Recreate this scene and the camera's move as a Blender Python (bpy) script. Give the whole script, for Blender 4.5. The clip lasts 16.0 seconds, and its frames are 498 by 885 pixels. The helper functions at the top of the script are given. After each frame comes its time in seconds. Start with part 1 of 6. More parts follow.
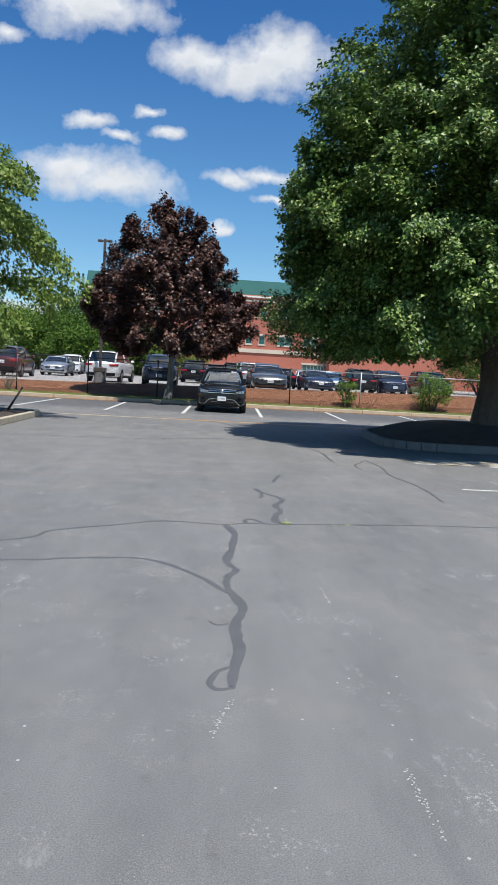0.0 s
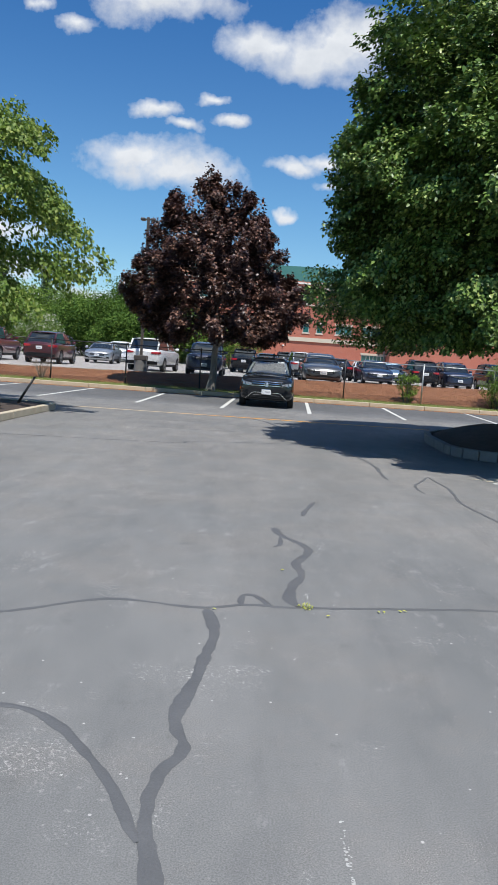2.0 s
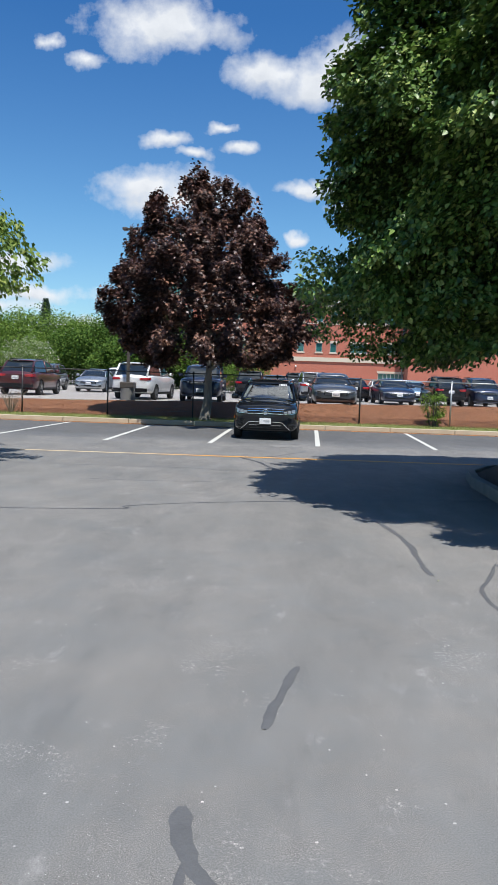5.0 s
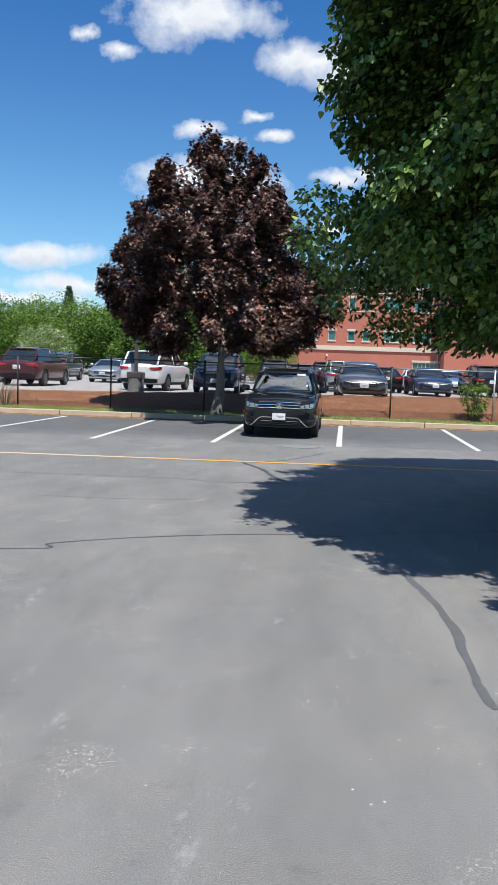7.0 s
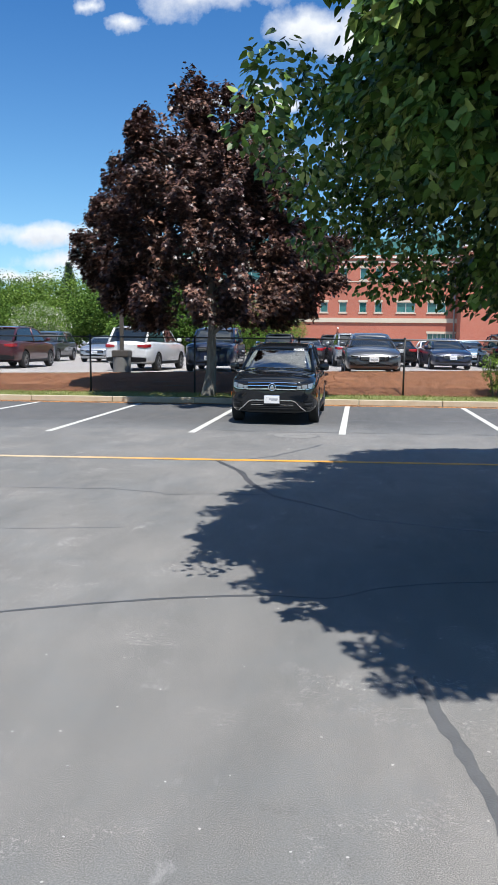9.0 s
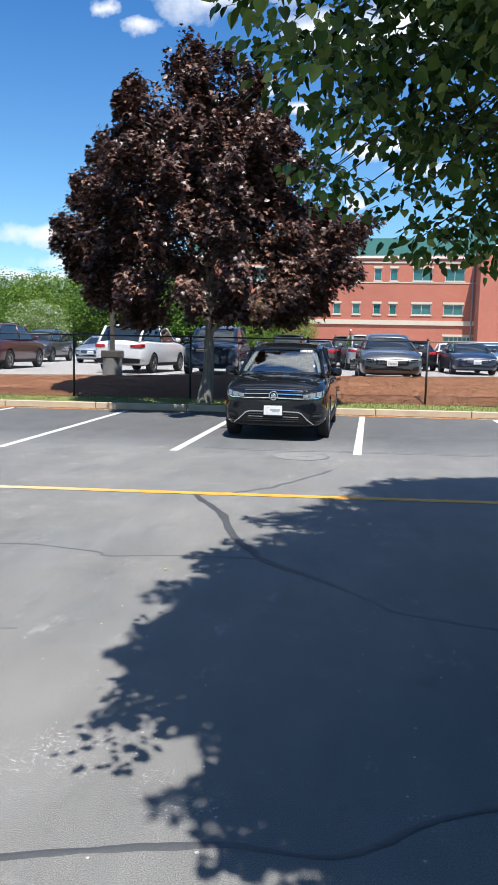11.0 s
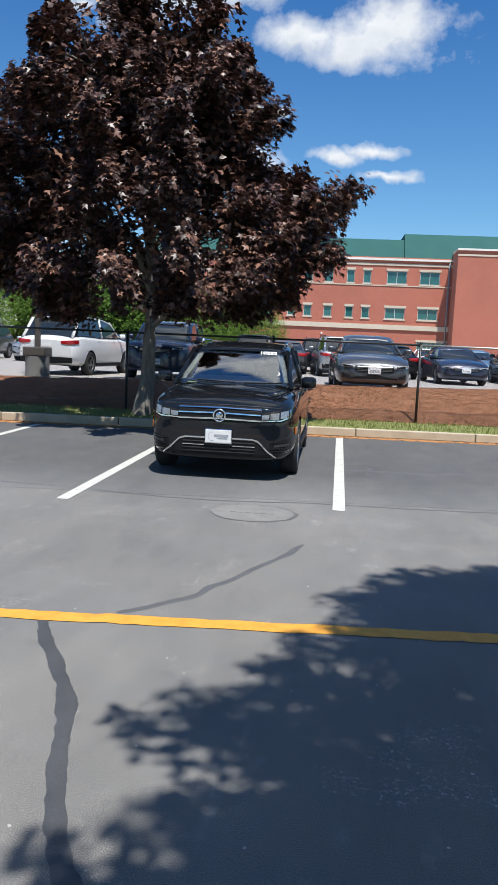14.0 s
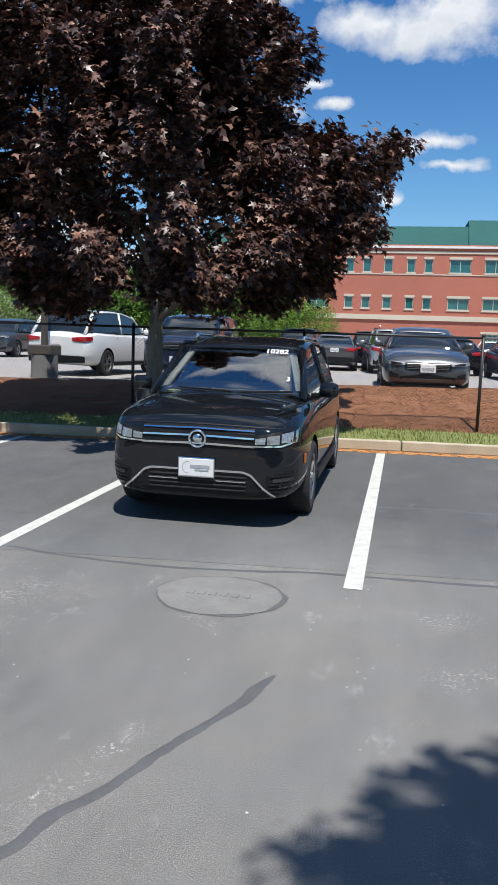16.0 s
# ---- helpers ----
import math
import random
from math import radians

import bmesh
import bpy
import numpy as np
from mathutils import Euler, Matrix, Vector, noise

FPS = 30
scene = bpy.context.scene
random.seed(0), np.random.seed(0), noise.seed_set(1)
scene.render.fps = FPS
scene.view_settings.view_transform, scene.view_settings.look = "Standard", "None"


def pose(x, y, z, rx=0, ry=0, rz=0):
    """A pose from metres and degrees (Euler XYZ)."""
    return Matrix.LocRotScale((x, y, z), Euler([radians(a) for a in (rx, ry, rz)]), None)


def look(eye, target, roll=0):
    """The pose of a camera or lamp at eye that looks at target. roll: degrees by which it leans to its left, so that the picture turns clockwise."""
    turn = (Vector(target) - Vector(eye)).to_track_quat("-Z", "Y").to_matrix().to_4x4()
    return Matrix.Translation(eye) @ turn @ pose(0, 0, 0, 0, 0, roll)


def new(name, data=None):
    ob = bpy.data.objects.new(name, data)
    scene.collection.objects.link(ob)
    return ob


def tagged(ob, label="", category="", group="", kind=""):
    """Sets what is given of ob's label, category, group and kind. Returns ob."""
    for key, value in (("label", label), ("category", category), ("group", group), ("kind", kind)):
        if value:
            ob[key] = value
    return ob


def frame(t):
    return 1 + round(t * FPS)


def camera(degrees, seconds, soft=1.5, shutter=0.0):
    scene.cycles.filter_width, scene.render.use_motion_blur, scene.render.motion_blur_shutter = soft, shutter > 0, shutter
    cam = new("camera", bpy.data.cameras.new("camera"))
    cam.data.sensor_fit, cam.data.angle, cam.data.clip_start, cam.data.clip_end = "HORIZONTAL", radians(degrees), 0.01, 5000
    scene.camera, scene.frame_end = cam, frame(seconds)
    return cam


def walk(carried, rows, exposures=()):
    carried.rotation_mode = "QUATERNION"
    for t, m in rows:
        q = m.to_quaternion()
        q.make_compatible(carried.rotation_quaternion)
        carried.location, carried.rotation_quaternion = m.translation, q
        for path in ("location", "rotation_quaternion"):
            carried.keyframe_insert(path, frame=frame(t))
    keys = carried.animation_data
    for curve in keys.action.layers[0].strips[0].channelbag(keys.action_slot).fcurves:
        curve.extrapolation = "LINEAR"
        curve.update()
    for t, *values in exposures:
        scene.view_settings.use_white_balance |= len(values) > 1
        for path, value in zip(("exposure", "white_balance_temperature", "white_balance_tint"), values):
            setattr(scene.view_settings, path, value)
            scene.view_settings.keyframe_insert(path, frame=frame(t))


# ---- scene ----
cam = camera(36.6, 16.0)
METRES, EYE, TILT, LEAN, TURN = 23.0, 1.60, 0.0, 0.0, -2.5
ROWS = [
    (0.0, 0.0, 0.0, 0.0, 0.3, -5.23, -3.31),
    (0.5, 0.0039, 0.0319, 0.0011, 1.99, -5.18, -4.5),
    (1.0, 0.0083, 0.0655, 0.0027, 3.1, -5.21, -4.81),
    (1.5, 0.0133, 0.0978, 0.0036, 4.58, -5.28, -4.99),
    (2.0, 0.0162, 0.1296, 0.0033, 4.8, -6.34, -4.08),
    (2.5, 0.0181, 0.1618, 0.0033, 5.04, -7.48, -4.43),
    (3.0, 0.0177, 0.1966, 0.0033, 4.96, -6.65, -3.88),
    (3.5, 0.0205, 0.2284, 0.0038, 4.96, -5.72, -3.43),
    (6.0, 0.0311, 0.3974, 0.0052, 6.76, -4.6, -1.27),
    (6.5, 0.0338, 0.4285, 0.0048, 7.32, -5.23, -1.37),
    (7.0, 0.0389, 0.46, 0.0049, 8.61, -5.53, -1.96),
    (7.5, 0.041, 0.4908, 0.0044, 9.46, -5.44, -2.21),
    (8.0, 0.044, 0.5235, 0.0062, 9.22, -5.63, -1.57),
    (8.5, 0.0465, 0.554, 0.0057, 9.42, -7.42, -0.68),
    (11.0, 0.0372, 0.6993, 0.0039, 10.52, -7.27, -1.17),
    (11.5, 0.0334, 0.7295, 0.0032, 10.24, -7.62, -0.4),
    (12.0, 0.0307, 0.7579, 0.0043, 10.55, -8.28, -1.32),
    (12.5, 0.0265, 0.7861, 0.0046, 9.5, -8.42, -1.18),
    (13.0, 0.0248, 0.8145, 0.0046, 9.75, -7.25, -1.03),
    (13.5, 0.0214, 0.8472, 0.003, 9.22, -6.57, -1.4),
    (14.0, 0.0226, 0.8765, 0.0029, 8.23, -7.07, -2.57),
    (14.5, 0.0246, 0.9064, 0.0038, 9.61, -7.85, -2.8),
    (15.0, 0.0267, 0.9361, 0.005, 10.85, -7.8, -1.92),
    (15.5, 0.031, 0.9656, 0.006, 12.19, -7.63, -2.28),
    (16.0, 0.0342, 0.9949, 0.0054, 12.84, -7.67, -1.96),
]
walk(cam, [(t, pose(0, 0, EYE, TILT, LEAN, TURN) @ pose(METRES * x, METRES * y, METRES * z, 90 + pitch, roll, yaw)) for t, x, y, z, yaw, pitch, roll in ROWS],
     [(0.0, 0.38), (3.5, 0.4), (7.0, 0.57), (8.7, 0.63), (11.0, 0.84), (12.5, 0.78), (13.5, 0.56), (14.5, 0.5), (16.0, 0.45)])

# ---- light ----
SUN_AZ, SUN_EL = 158.0, 67.0      # compass bearing of the sun from +y, clockwise, and its height
def make_world():
    world = bpy.data.worlds.new("sky"); scene.world = world
    world.use_nodes = True
    nt = world.node_tree; N, L = nt.nodes, nt.links
    N.clear()
    out = N.new("ShaderNodeOutputWorld"); bg = N.new("ShaderNodeBackground")
    sky = N.new("ShaderNodeTexSky"); sky.sky_type = "NISHITA"; sky.sun_disc = False
    sky.sun_elevation, sky.sun_rotation = radians(SUN_EL), radians(SUN_AZ)
    sky.altitude, sky.air_density, sky.dust_density, sky.ozone_density = 50, 1.0, 0.3, 3.0
    tc = N.new("ShaderNodeTexCoord"); sep = N.new("ShaderNodeSeparateXYZ")
    L.new(tc.outputs["Generated"], sep.inputs[0])
    def math_node(op, a, b=None, clamp=False):
        n = N.new("ShaderNodeMath"); n.operation = op; n.use_clamp = clamp
        for i, v in enumerate((a, b)):
            if v is None: continue
            if isinstance(v, (int, float)): n.inputs[i].default_value = v
            else: L.new(v, n.inputs[i])
        return n.outputs[0]
    ahead = math_node("MAXIMUM", sep.outputs[1], 0.05)
    u, v = math_node("DIVIDE", sep.outputs[0], ahead), math_node("DIVIDE", sep.outputs[2], ahead)
    comb = N.new("ShaderNodeCombineXYZ"); L.new(u, comb.inputs[0]); L.new(v, comb.inputs[1])
    def noise_tex(scale, detail, offset=(0, 0, 0), rough=0.55):
        mp = N.new("ShaderNodeMapping"); mp.inputs["Location"].default_value = offset
        L.new(comb.outputs[0], mp.inputs[0])
        n = N.new("ShaderNodeTexNoise"); n.inputs["Scale"].default_value = scale
        n.inputs["Detail"].default_value = detail; n.inputs["Roughness"].default_value = rough
        L.new(mp.outputs[0], n.inputs[0])
        return n.outputs[0]
    big, fine = noise_tex(13, 7, rough=0.6), noise_tex(45, 5, (3, 1, 0))
    u = math_node("ADD", u, math_node("MULTIPLY", math_node("SUBTRACT", noise_tex(16, 4, (7, 2, 0)), 0.5), 0.08))
    v = math_node("ADD", v, math_node("MULTIPLY", math_node("SUBTRACT", noise_tex(20, 4, (1, 9, 0)), 0.5), 0.034))
    ragged = math_node("ADD", math_node("MULTIPLY", math_node("SUBTRACT", big, 0.5), 2.4), math_node("MULTIPLY", math_node("SUBTRACT", fine, 0.5), 0.6))
    # fair-weather clouds ahead: place across, place up, half width, half height (tangents)
    clouds = [(-0.19, 0.45, 0.12, 0.04), (0.02, 0.385, 0.12, 0.04), (0.05, 0.405, 0.09, 0.042), (-0.05, 0.392, 0.07, 0.03),
              (-0.165, 0.236, 0.115, 0.03), (-0.205, 0.25, 0.075, 0.03), (-0.181, 0.309, 0.03, 0.013), (-0.149, 0.293, 0.023, 0.01),
              (-0.086, 0.301, 0.026, 0.01), (0.0, 0.247, 0.045, 0.013), (0.045, 0.254, 0.045, 0.012), (0.07, 0.224, 0.04, 0.008),
              (-0.006, 0.187, 0.017, 0.011), (-0.29, 0.41, 0.03, 0.014), (-0.34, 0.43, 0.025, 0.014), (-0.40, 0.145, 0.11, 0.018),
              (-0.36, 0.107, 0.10, 0.017), (-0.44, 0.088, 0.12, 0.014), (-0.25, 0.06, 0.2, 0.016), (-0.107, 0.325, 0.02, 0.009)]
    cover = None; under = None
    for cx, cy, w, h in clouds:
        dx = math_node("DIVIDE", math_node("SUBTRACT", u, cx), w); dy = math_node("DIVIDE", math_node("SUBTRACT", v, cy), h)
        r = math_node("SQRT", math_node("ADD", math_node("MULTIPLY", dx, dx), math_node("MULTIPLY", dy, dy)))
        m = math_node("SUBTRACT", 1.05, r)
        cover = m if cover is None else math_node("MAXIMUM", cover, m)
        b = math_node("MULTIPLY", math_node("MULTIPLY", dy, -0.5), math_node("MULTIPLY", m, 1.0, True), True)
        under = b if under is None else math_node("MAXIMUM", under, b)
    mask = math_node("MULTIPLY", math_node("ADD", cover, math_node("MULTIPLY", ragged, 0.85)), 1.25, True)
    front = math_node("GREATER_THAN", sep.outputs[1], 0.05)
    mask = math_node("MULTIPLY", mask, front)
    # behind the camera the same broken cloud goes on
    mp = N.new("ShaderNodeMapping"); mp.inputs["Scale"].default_value = (1, 1, 2.4)
    L.new(tc.outputs["Generated"], mp.inputs[0])
    nb = N.new("ShaderNodeTexNoise"); nb.inputs["Scale"].default_value = 4.2; nb.inputs["Detail"].default_value = 7
    L.new(mp.outputs[0], nb.inputs[0])
    bank = N.new("ShaderNodeVectorMath"); bank.operation = "DISTANCE"; bank.inputs[1].default_value = (0.06, 0.30, 0.95)
    L.new(tc.outputs["Generated"], bank.inputs[0])
    bank = math_node("MULTIPLY", math_node("SUBTRACT", 0.40, bank.outputs["Value"]), 0.9, True)   # a broad cumulus overhead
    back = math_node("MULTIPLY", math_node("SUBTRACT", math_node("ADD", nb.outputs[0], bank), 0.56), 6.0, True)
    back = math_node("MULTIPLY", back, math_node("MAXIMUM", math_node("LESS_THAN", sep.outputs[1], 0.05), math_node("GREATER_THAN", sep.outputs[2], 0.6)))
    mask = math_node("MAXIMUM", mask, math_node("MULTIPLY", back, math_node("GREATER_THAN", sep.outputs[2], 0.0)))
    # clear blue, deeper up high
    ramp = N.new("ShaderNodeValToRGB")
    ramp.color_ramp.elements.new(0.2)
    for el, (p, c) in zip(ramp.color_ramp.elements, [(0.0, (0.78, 0.95, 1.0, 1)), (0.2, (0.53, 0.83, 1.0, 1)), (0.42, (0.27, 0.63, 0.96, 1))]):
        el.position, el.color = p, c
    L.new(sep.outputs[2], ramp.inputs[0])
    deep = N.new("ShaderNodeMix"); deep.data_type = "RGBA"; deep.blend_type = "MULTIPLY"; deep.inputs[0].default_value = 1
    L.new(sky.outputs[0], deep.inputs[6]); L.new(ramp.outputs[0], deep.inputs[7])
    white = N.new("ShaderNodeMix"); white.data_type = "RGBA"
    white.inputs[6].default_value, white.inputs[7].default_value = (6.5, 6.75, 7.1, 1), (3.5, 3.95, 4.7, 1)
    L.new(math_node("MULTIPLY", math_node("ADD", under, math_node("MULTIPLY", math_node("SUBTRACT", big, 0.45), 1.2)), 1.3, True), white.inputs[0])
    mix = N.new("ShaderNodeMix"); mix.data_type = "RGBA"
    L.new(mask, mix.inputs[0]); L.new(deep.outputs[2], mix.inputs[6]); L.new(white.outputs[2], mix.inputs[7])
    L.new(mix.outputs[2], bg.inputs[0]); bg.inputs[1].default_value = 0.098
    L.new(bg.outputs[0], out.inputs[0])
make_world()
sun = new("sun", bpy.data.lights.new("sun", "SUN"))
sun.data.energy, sun.data.angle, sun.data.color = 4.6, radians(0.53), (1.0, 0.968, 0.915)
_d = Vector((math.sin(radians(SUN_AZ)) * math.cos(radians(SUN_EL)), math.cos(radians(SUN_AZ)) * math.cos(radians(SUN_EL)), math.sin(radians(SUN_EL))))
sun.matrix_basis = look(_d * 60, (0, 0, 0))

# ---- materials ----
def material(name, rough=0.6, metal=0.0, spec=0.5, coat=0.0):
    m = bpy.data.materials.new(name); m.use_nodes = True
    b = m.node_tree.nodes["Principled BSDF"]
    b.inputs["Roughness"].default_value, b.inputs["Metallic"].default_value = rough, metal
    b.inputs["Specular IOR Level"].default_value = spec
    b.inputs["Coat Weight"].default_value, b.inputs["Coat Roughness"].default_value = coat, 0.03
    return m, m.node_tree.nodes, m.node_tree.links, b

def coords(N, L, space="Object"):
    if space == "World":
        return N.new("ShaderNodeNewGeometry").outputs["Position"]
    return N.new("ShaderNodeTexCoord").outputs[space]

def tex(N, L, vec, scale, detail=4, rough=0.55, stretch=None):
    if stretch:
        mp = N.new("ShaderNodeMapping"); mp.inputs["Scale"].default_value = stretch
        L.new(vec, mp.inputs[0]); vec = mp.outputs[0]
    n = N.new("ShaderNodeTexNoise"); n.inputs["Scale"].default_value = scale
    n.inputs["Detail"].default_value, n.inputs["Roughness"].default_value = detail, rough
    L.new(vec, n.inputs["Vector"])
    return n.outputs["Fac"]

def ramp(N, L, fac, stops):
    r = N.new("ShaderNodeValToRGB")
    e = r.color_ramp.elements
    while len(e) < len(stops): e.new(0.5)
    for el, (p, c) in zip(e, stops):
        el.position = p; el.color = (*c, 1) if len(c) == 3 else c
    L.new(fac, r.inputs[0])
    return r.outputs[0]

def blend(N, L, a, b, fac, mode="MIX"):
    n = N.new("ShaderNodeMix"); n.data_type = "RGBA"; n.blend_type = mode
    for i, val in ((0, fac), (6, a), (7, b)):
        if isinstance(val, (int, float)): n.inputs[i].default_value = val
        elif isinstance(val, tuple): n.inputs[i].default_value = (*val, 1)
        else: L.new(val, n.inputs[i])
    return n.outputs[2]

def bump(N, L, b, height, strength=0.3, distance=0.01):
    n = N.new("ShaderNodeBump"); n.inputs["Strength"].default_value, n.inputs["Distance"].default_value = strength, distance
    L.new(height, n.inputs["Height"]); L.new(n.outputs[0], b.inputs["Normal"])

def grained(name, lo, hi, scale=8, fine=90, rough=0.7, bumps=0.2, metal=0.0, spec=0.5, space="Object", dist=0.01, coat=0.0):
    """Two-scale mottled surface between two colours."""
    m, N, L, b = material(name, rough, metal, spec, coat)
    v = coords(N, L, space)
    n1, n2 = tex(N, L, v, scale, 5), tex(N, L, v, fine, 3)
    c = blend(N, L, ramp(N, L, n1, [(0.3, lo), (0.7, hi)]), ramp(N, L, n2, [(0.3, lo), (0.7, hi)]), 0.45)
    L.new(c, b.inputs["Base Color"])
    if bumps: bump(N, L, b, n2, bumps, dist)
    return m

def asphalt(name, base, worn, aggregate, stain_amount=0.42, apron=None):
    m, N, L, b = material(name, 0.82, spec=0.35)
    v = coords(N, L, "World")
    patches, cloudy, grit, fine = tex(N, L, v, 0.45, 6, 0.6, (1.3, 0.45, 1)), tex(N, L, v, 1.8, 6, 0.65, (1.4, 0.5, 1)), tex(N, L, v, 140, 2), tex(N, L, v, 420, 2)
    c = blend(N, L, ramp(N, L, patches, [(0.35, base), (0.68, worn)]), ramp(N, L, cloudy, [(0.3, tuple(0.85 * k for k in base)), (0.75, worn)]), stain_amount)
    chip = N.new("ShaderNodeTexVoronoi"); chip.inputs["Scale"].default_value = 95; L.new(v, chip.inputs["Vector"])
    speck = ramp(N, L, chip.outputs["Distance"], [(0.0, (1, 1, 1)), (0.24, (0, 0, 0))])
    where = ramp(N, L, tex(N, L, v, 0.8, 7, 0.7), [(0.5, (0, 0, 0)), (0.62, (1, 1, 1))])
    bare = blend(N, L, speck, where, 1.0, "MULTIPLY")
    c = blend(N, L, c, aggregate, bare)
    # worn patches where pale stones show, and fine drag marks
    chips = ramp(N, L, tex(N, L, v, 46, 4, 0.75), [(0.53, (0, 0, 0)), (0.62, (1, 1, 1))])
    worn_at = ramp(N, L, tex(N, L, v, 1.15, 8, 0.72), [(0.535, (0, 0, 0)), (0.66, (1, 1, 1))])
    c = blend(N, L, c, tuple(0.8 * k for k in aggregate), blend(N, L, chips, worn_at, 1.0, "MULTIPLY"))
    dots = N.new("ShaderNodeTexVoronoi"); dots.inputs["Scale"].default_value = 7; L.new(v, dots.inputs["Vector"])
    c = blend(N, L, c, aggregate, ramp(N, L, dots.outputs["Distance"], [(0.035, (0.8, 0.8, 0.8)), (0.06, (0, 0, 0))]))
    dark = ramp(N, L, tex(N, L, v, 3.3, 7, 0.7), [(0.6, (1, 1, 1)), (0.72, (0.8, 0.8, 0.8))])
    c = blend(N, L, c, dark, 1.0, "MULTIPLY")
    c = blend(N, L, c, ramp(N, L, grit, [(0.3, (0.6, 0.6, 0.6)), (0.7, (1.3, 1.3, 1.3))]), 0.65, "MULTIPLY")
    # open, coarse texture where the seal coat has worn thin
    salt = ramp(N, L, tex(N, L, v, 210, 2, 0.6), [(0.36, (0.62, 0.62, 0.63)), (0.5, (1, 1, 1)), (0.64, (1.5, 1.49, 1.46))])
    far = N.new("ShaderNodeSeparateXYZ"); L.new(v, far.inputs[0])
    lane = N.new("ShaderNodeMapRange"); lane.inputs[1].default_value, lane.inputs[2].default_value, lane.inputs[3].default_value, lane.inputs[4].default_value = 7.0, 14.0, -0.09, 0.05
    L.new(far.outputs[1], lane.inputs[0])
    spot = N.new("ShaderNodeMath"); L.new(tex(N, L, v, 0.8, 7, 0.75), spot.inputs[0]); L.new(lane.outputs[0], spot.inputs[1])
    thin = ramp(N, L, spot.outputs[0], [(0.4, (0.06, 0.06, 0.06)), (0.58, (1, 1, 1))])
    c = blend(N, L, c, blend(N, L, c, (1.04, 1.0, 0.968), 1.0, "MULTIPLY"), thin)
    c = blend(N, L, c, salt, thin, "MULTIPLY")
    # tyre scuffs, long and faint, and pale dried streaks
    scuff = ramp(N, L, tex(N, L, v, 1.5, 6, 0.65, (1.7, 0.4, 1)), [(0.56, (1, 1, 1)), (0.66, (0.88, 0.88, 0.89))])
    c = blend(N, L, c, scuff, 0.8, "MULTIPLY")
    pale = ramp(N, L, tex(N, L, v, 2.6, 9, 0.78, (1.2, 0.6, 1)), [(0.585, (0, 0, 0)), (0.7, (0.5, 0.5, 0.5))])
    c = blend(N, L, c, tuple(0.75 * k for k in aggregate), pale)
    if apron:            # the newer coat feathers out over the older one
        sp = N.new("ShaderNodeSeparateXYZ"); L.new(v, sp.inputs[0])
        def sum_of(op, p, q):
            n = N.new("ShaderNodeMath"); n.operation = op
            for i, val in enumerate((p, q)):
                if isinstance(val, (int, float)): n.inputs[i].default_value = val
                else: L.new(val, n.inputs[i])
            return n.outputs[0]
        along = sum_of("SUBTRACT", sp.outputs[1], sum_of("MULTIPLY", sp.outputs[0], 0.075))
        along = sum_of("ADD", along, sum_of("MULTIPLY", tex(N, L, v, 0.9, 6, 0.7), 2.2))
        edge = ramp(N, L, sum_of("MULTIPLY", sum_of("SUBTRACT", along, 29.2), 0.45), [(0.0, (0.25, 0.25, 0.25)), (1.0, (1, 1, 1))])
        c = blend(N, L, blend(N, L, ramp(N, L, patches, [(0.35, apron[0]), (0.68, apron[1])]), salt, thin, "MULTIPLY"), c, edge)
    L.new(c, b.inputs["Base Color"])
    bump(N, L, b, blend(N, L, grit, fine, 0.5), 0.45, 0.004)
    return m

ASPHALT = asphalt("sealed_asphalt", (0.1315, 0.1362, 0.136), (0.205, 0.2045, 0.199), (0.46, 0.45, 0.44))
STALL_ASPHALT = asphalt("dark_sealed_asphalt", (0.08, 0.084, 0.088), (0.115, 0.117, 0.118), (0.24, 0.24, 0.24), apron=((0.1315, 0.1362, 0.136), (0.205, 0.2048, 0.1975)))
UPPER = asphalt("pale_asphalt", (0.30, 0.29, 0.28), (0.36, 0.35, 0.34), (0.34, 0.33, 0.32))
TAR = grained("crack_sealer", (0.074, 0.076, 0.079), (0.112, 0.114, 0.117), 4, 120, 0.6, 0.25, space="World")
# a darker tone of the same sealer, used on two of the cracks
TAR_DARK = grained("dark_crack_sealer", (0.045, 0.047, 0.05), (0.08, 0.082, 0.085), 4, 120, 0.5, 0.25, space="World")
SMUDGE = grained("thin_sealer", (0.105, 0.108, 0.112), (0.13, 0.133, 0.137), 6, 120, 0.75, 0.2, space="World")

def paint_line(name, lo, hi):
    m, N, L, b = material(name, 0.7)
    v = coords(N, L, "World")
    wear, grit = tex(N, L, v, 9, 7, 0.7), tex(N, L, v, 160, 2)
    c = ramp(N, L, wear, [(0.28, (0.2, 0.2, 0.2)), (0.36, lo), (0.65, hi)])
    c = blend(N, L, c, ramp(N, L, grit, [(0.25, (0.78, 0.78, 0.78)), (0.6, (1, 1, 1))]), 0.5, "MULTIPLY")
    L.new(c, b.inputs["Base Color"]); bump(N, L, b, grit, 0.25, 0.003)
    return m
WHITE_LINE = paint_line("white_line_paint", (0.46, 0.46, 0.42), (0.6, 0.6, 0.56))
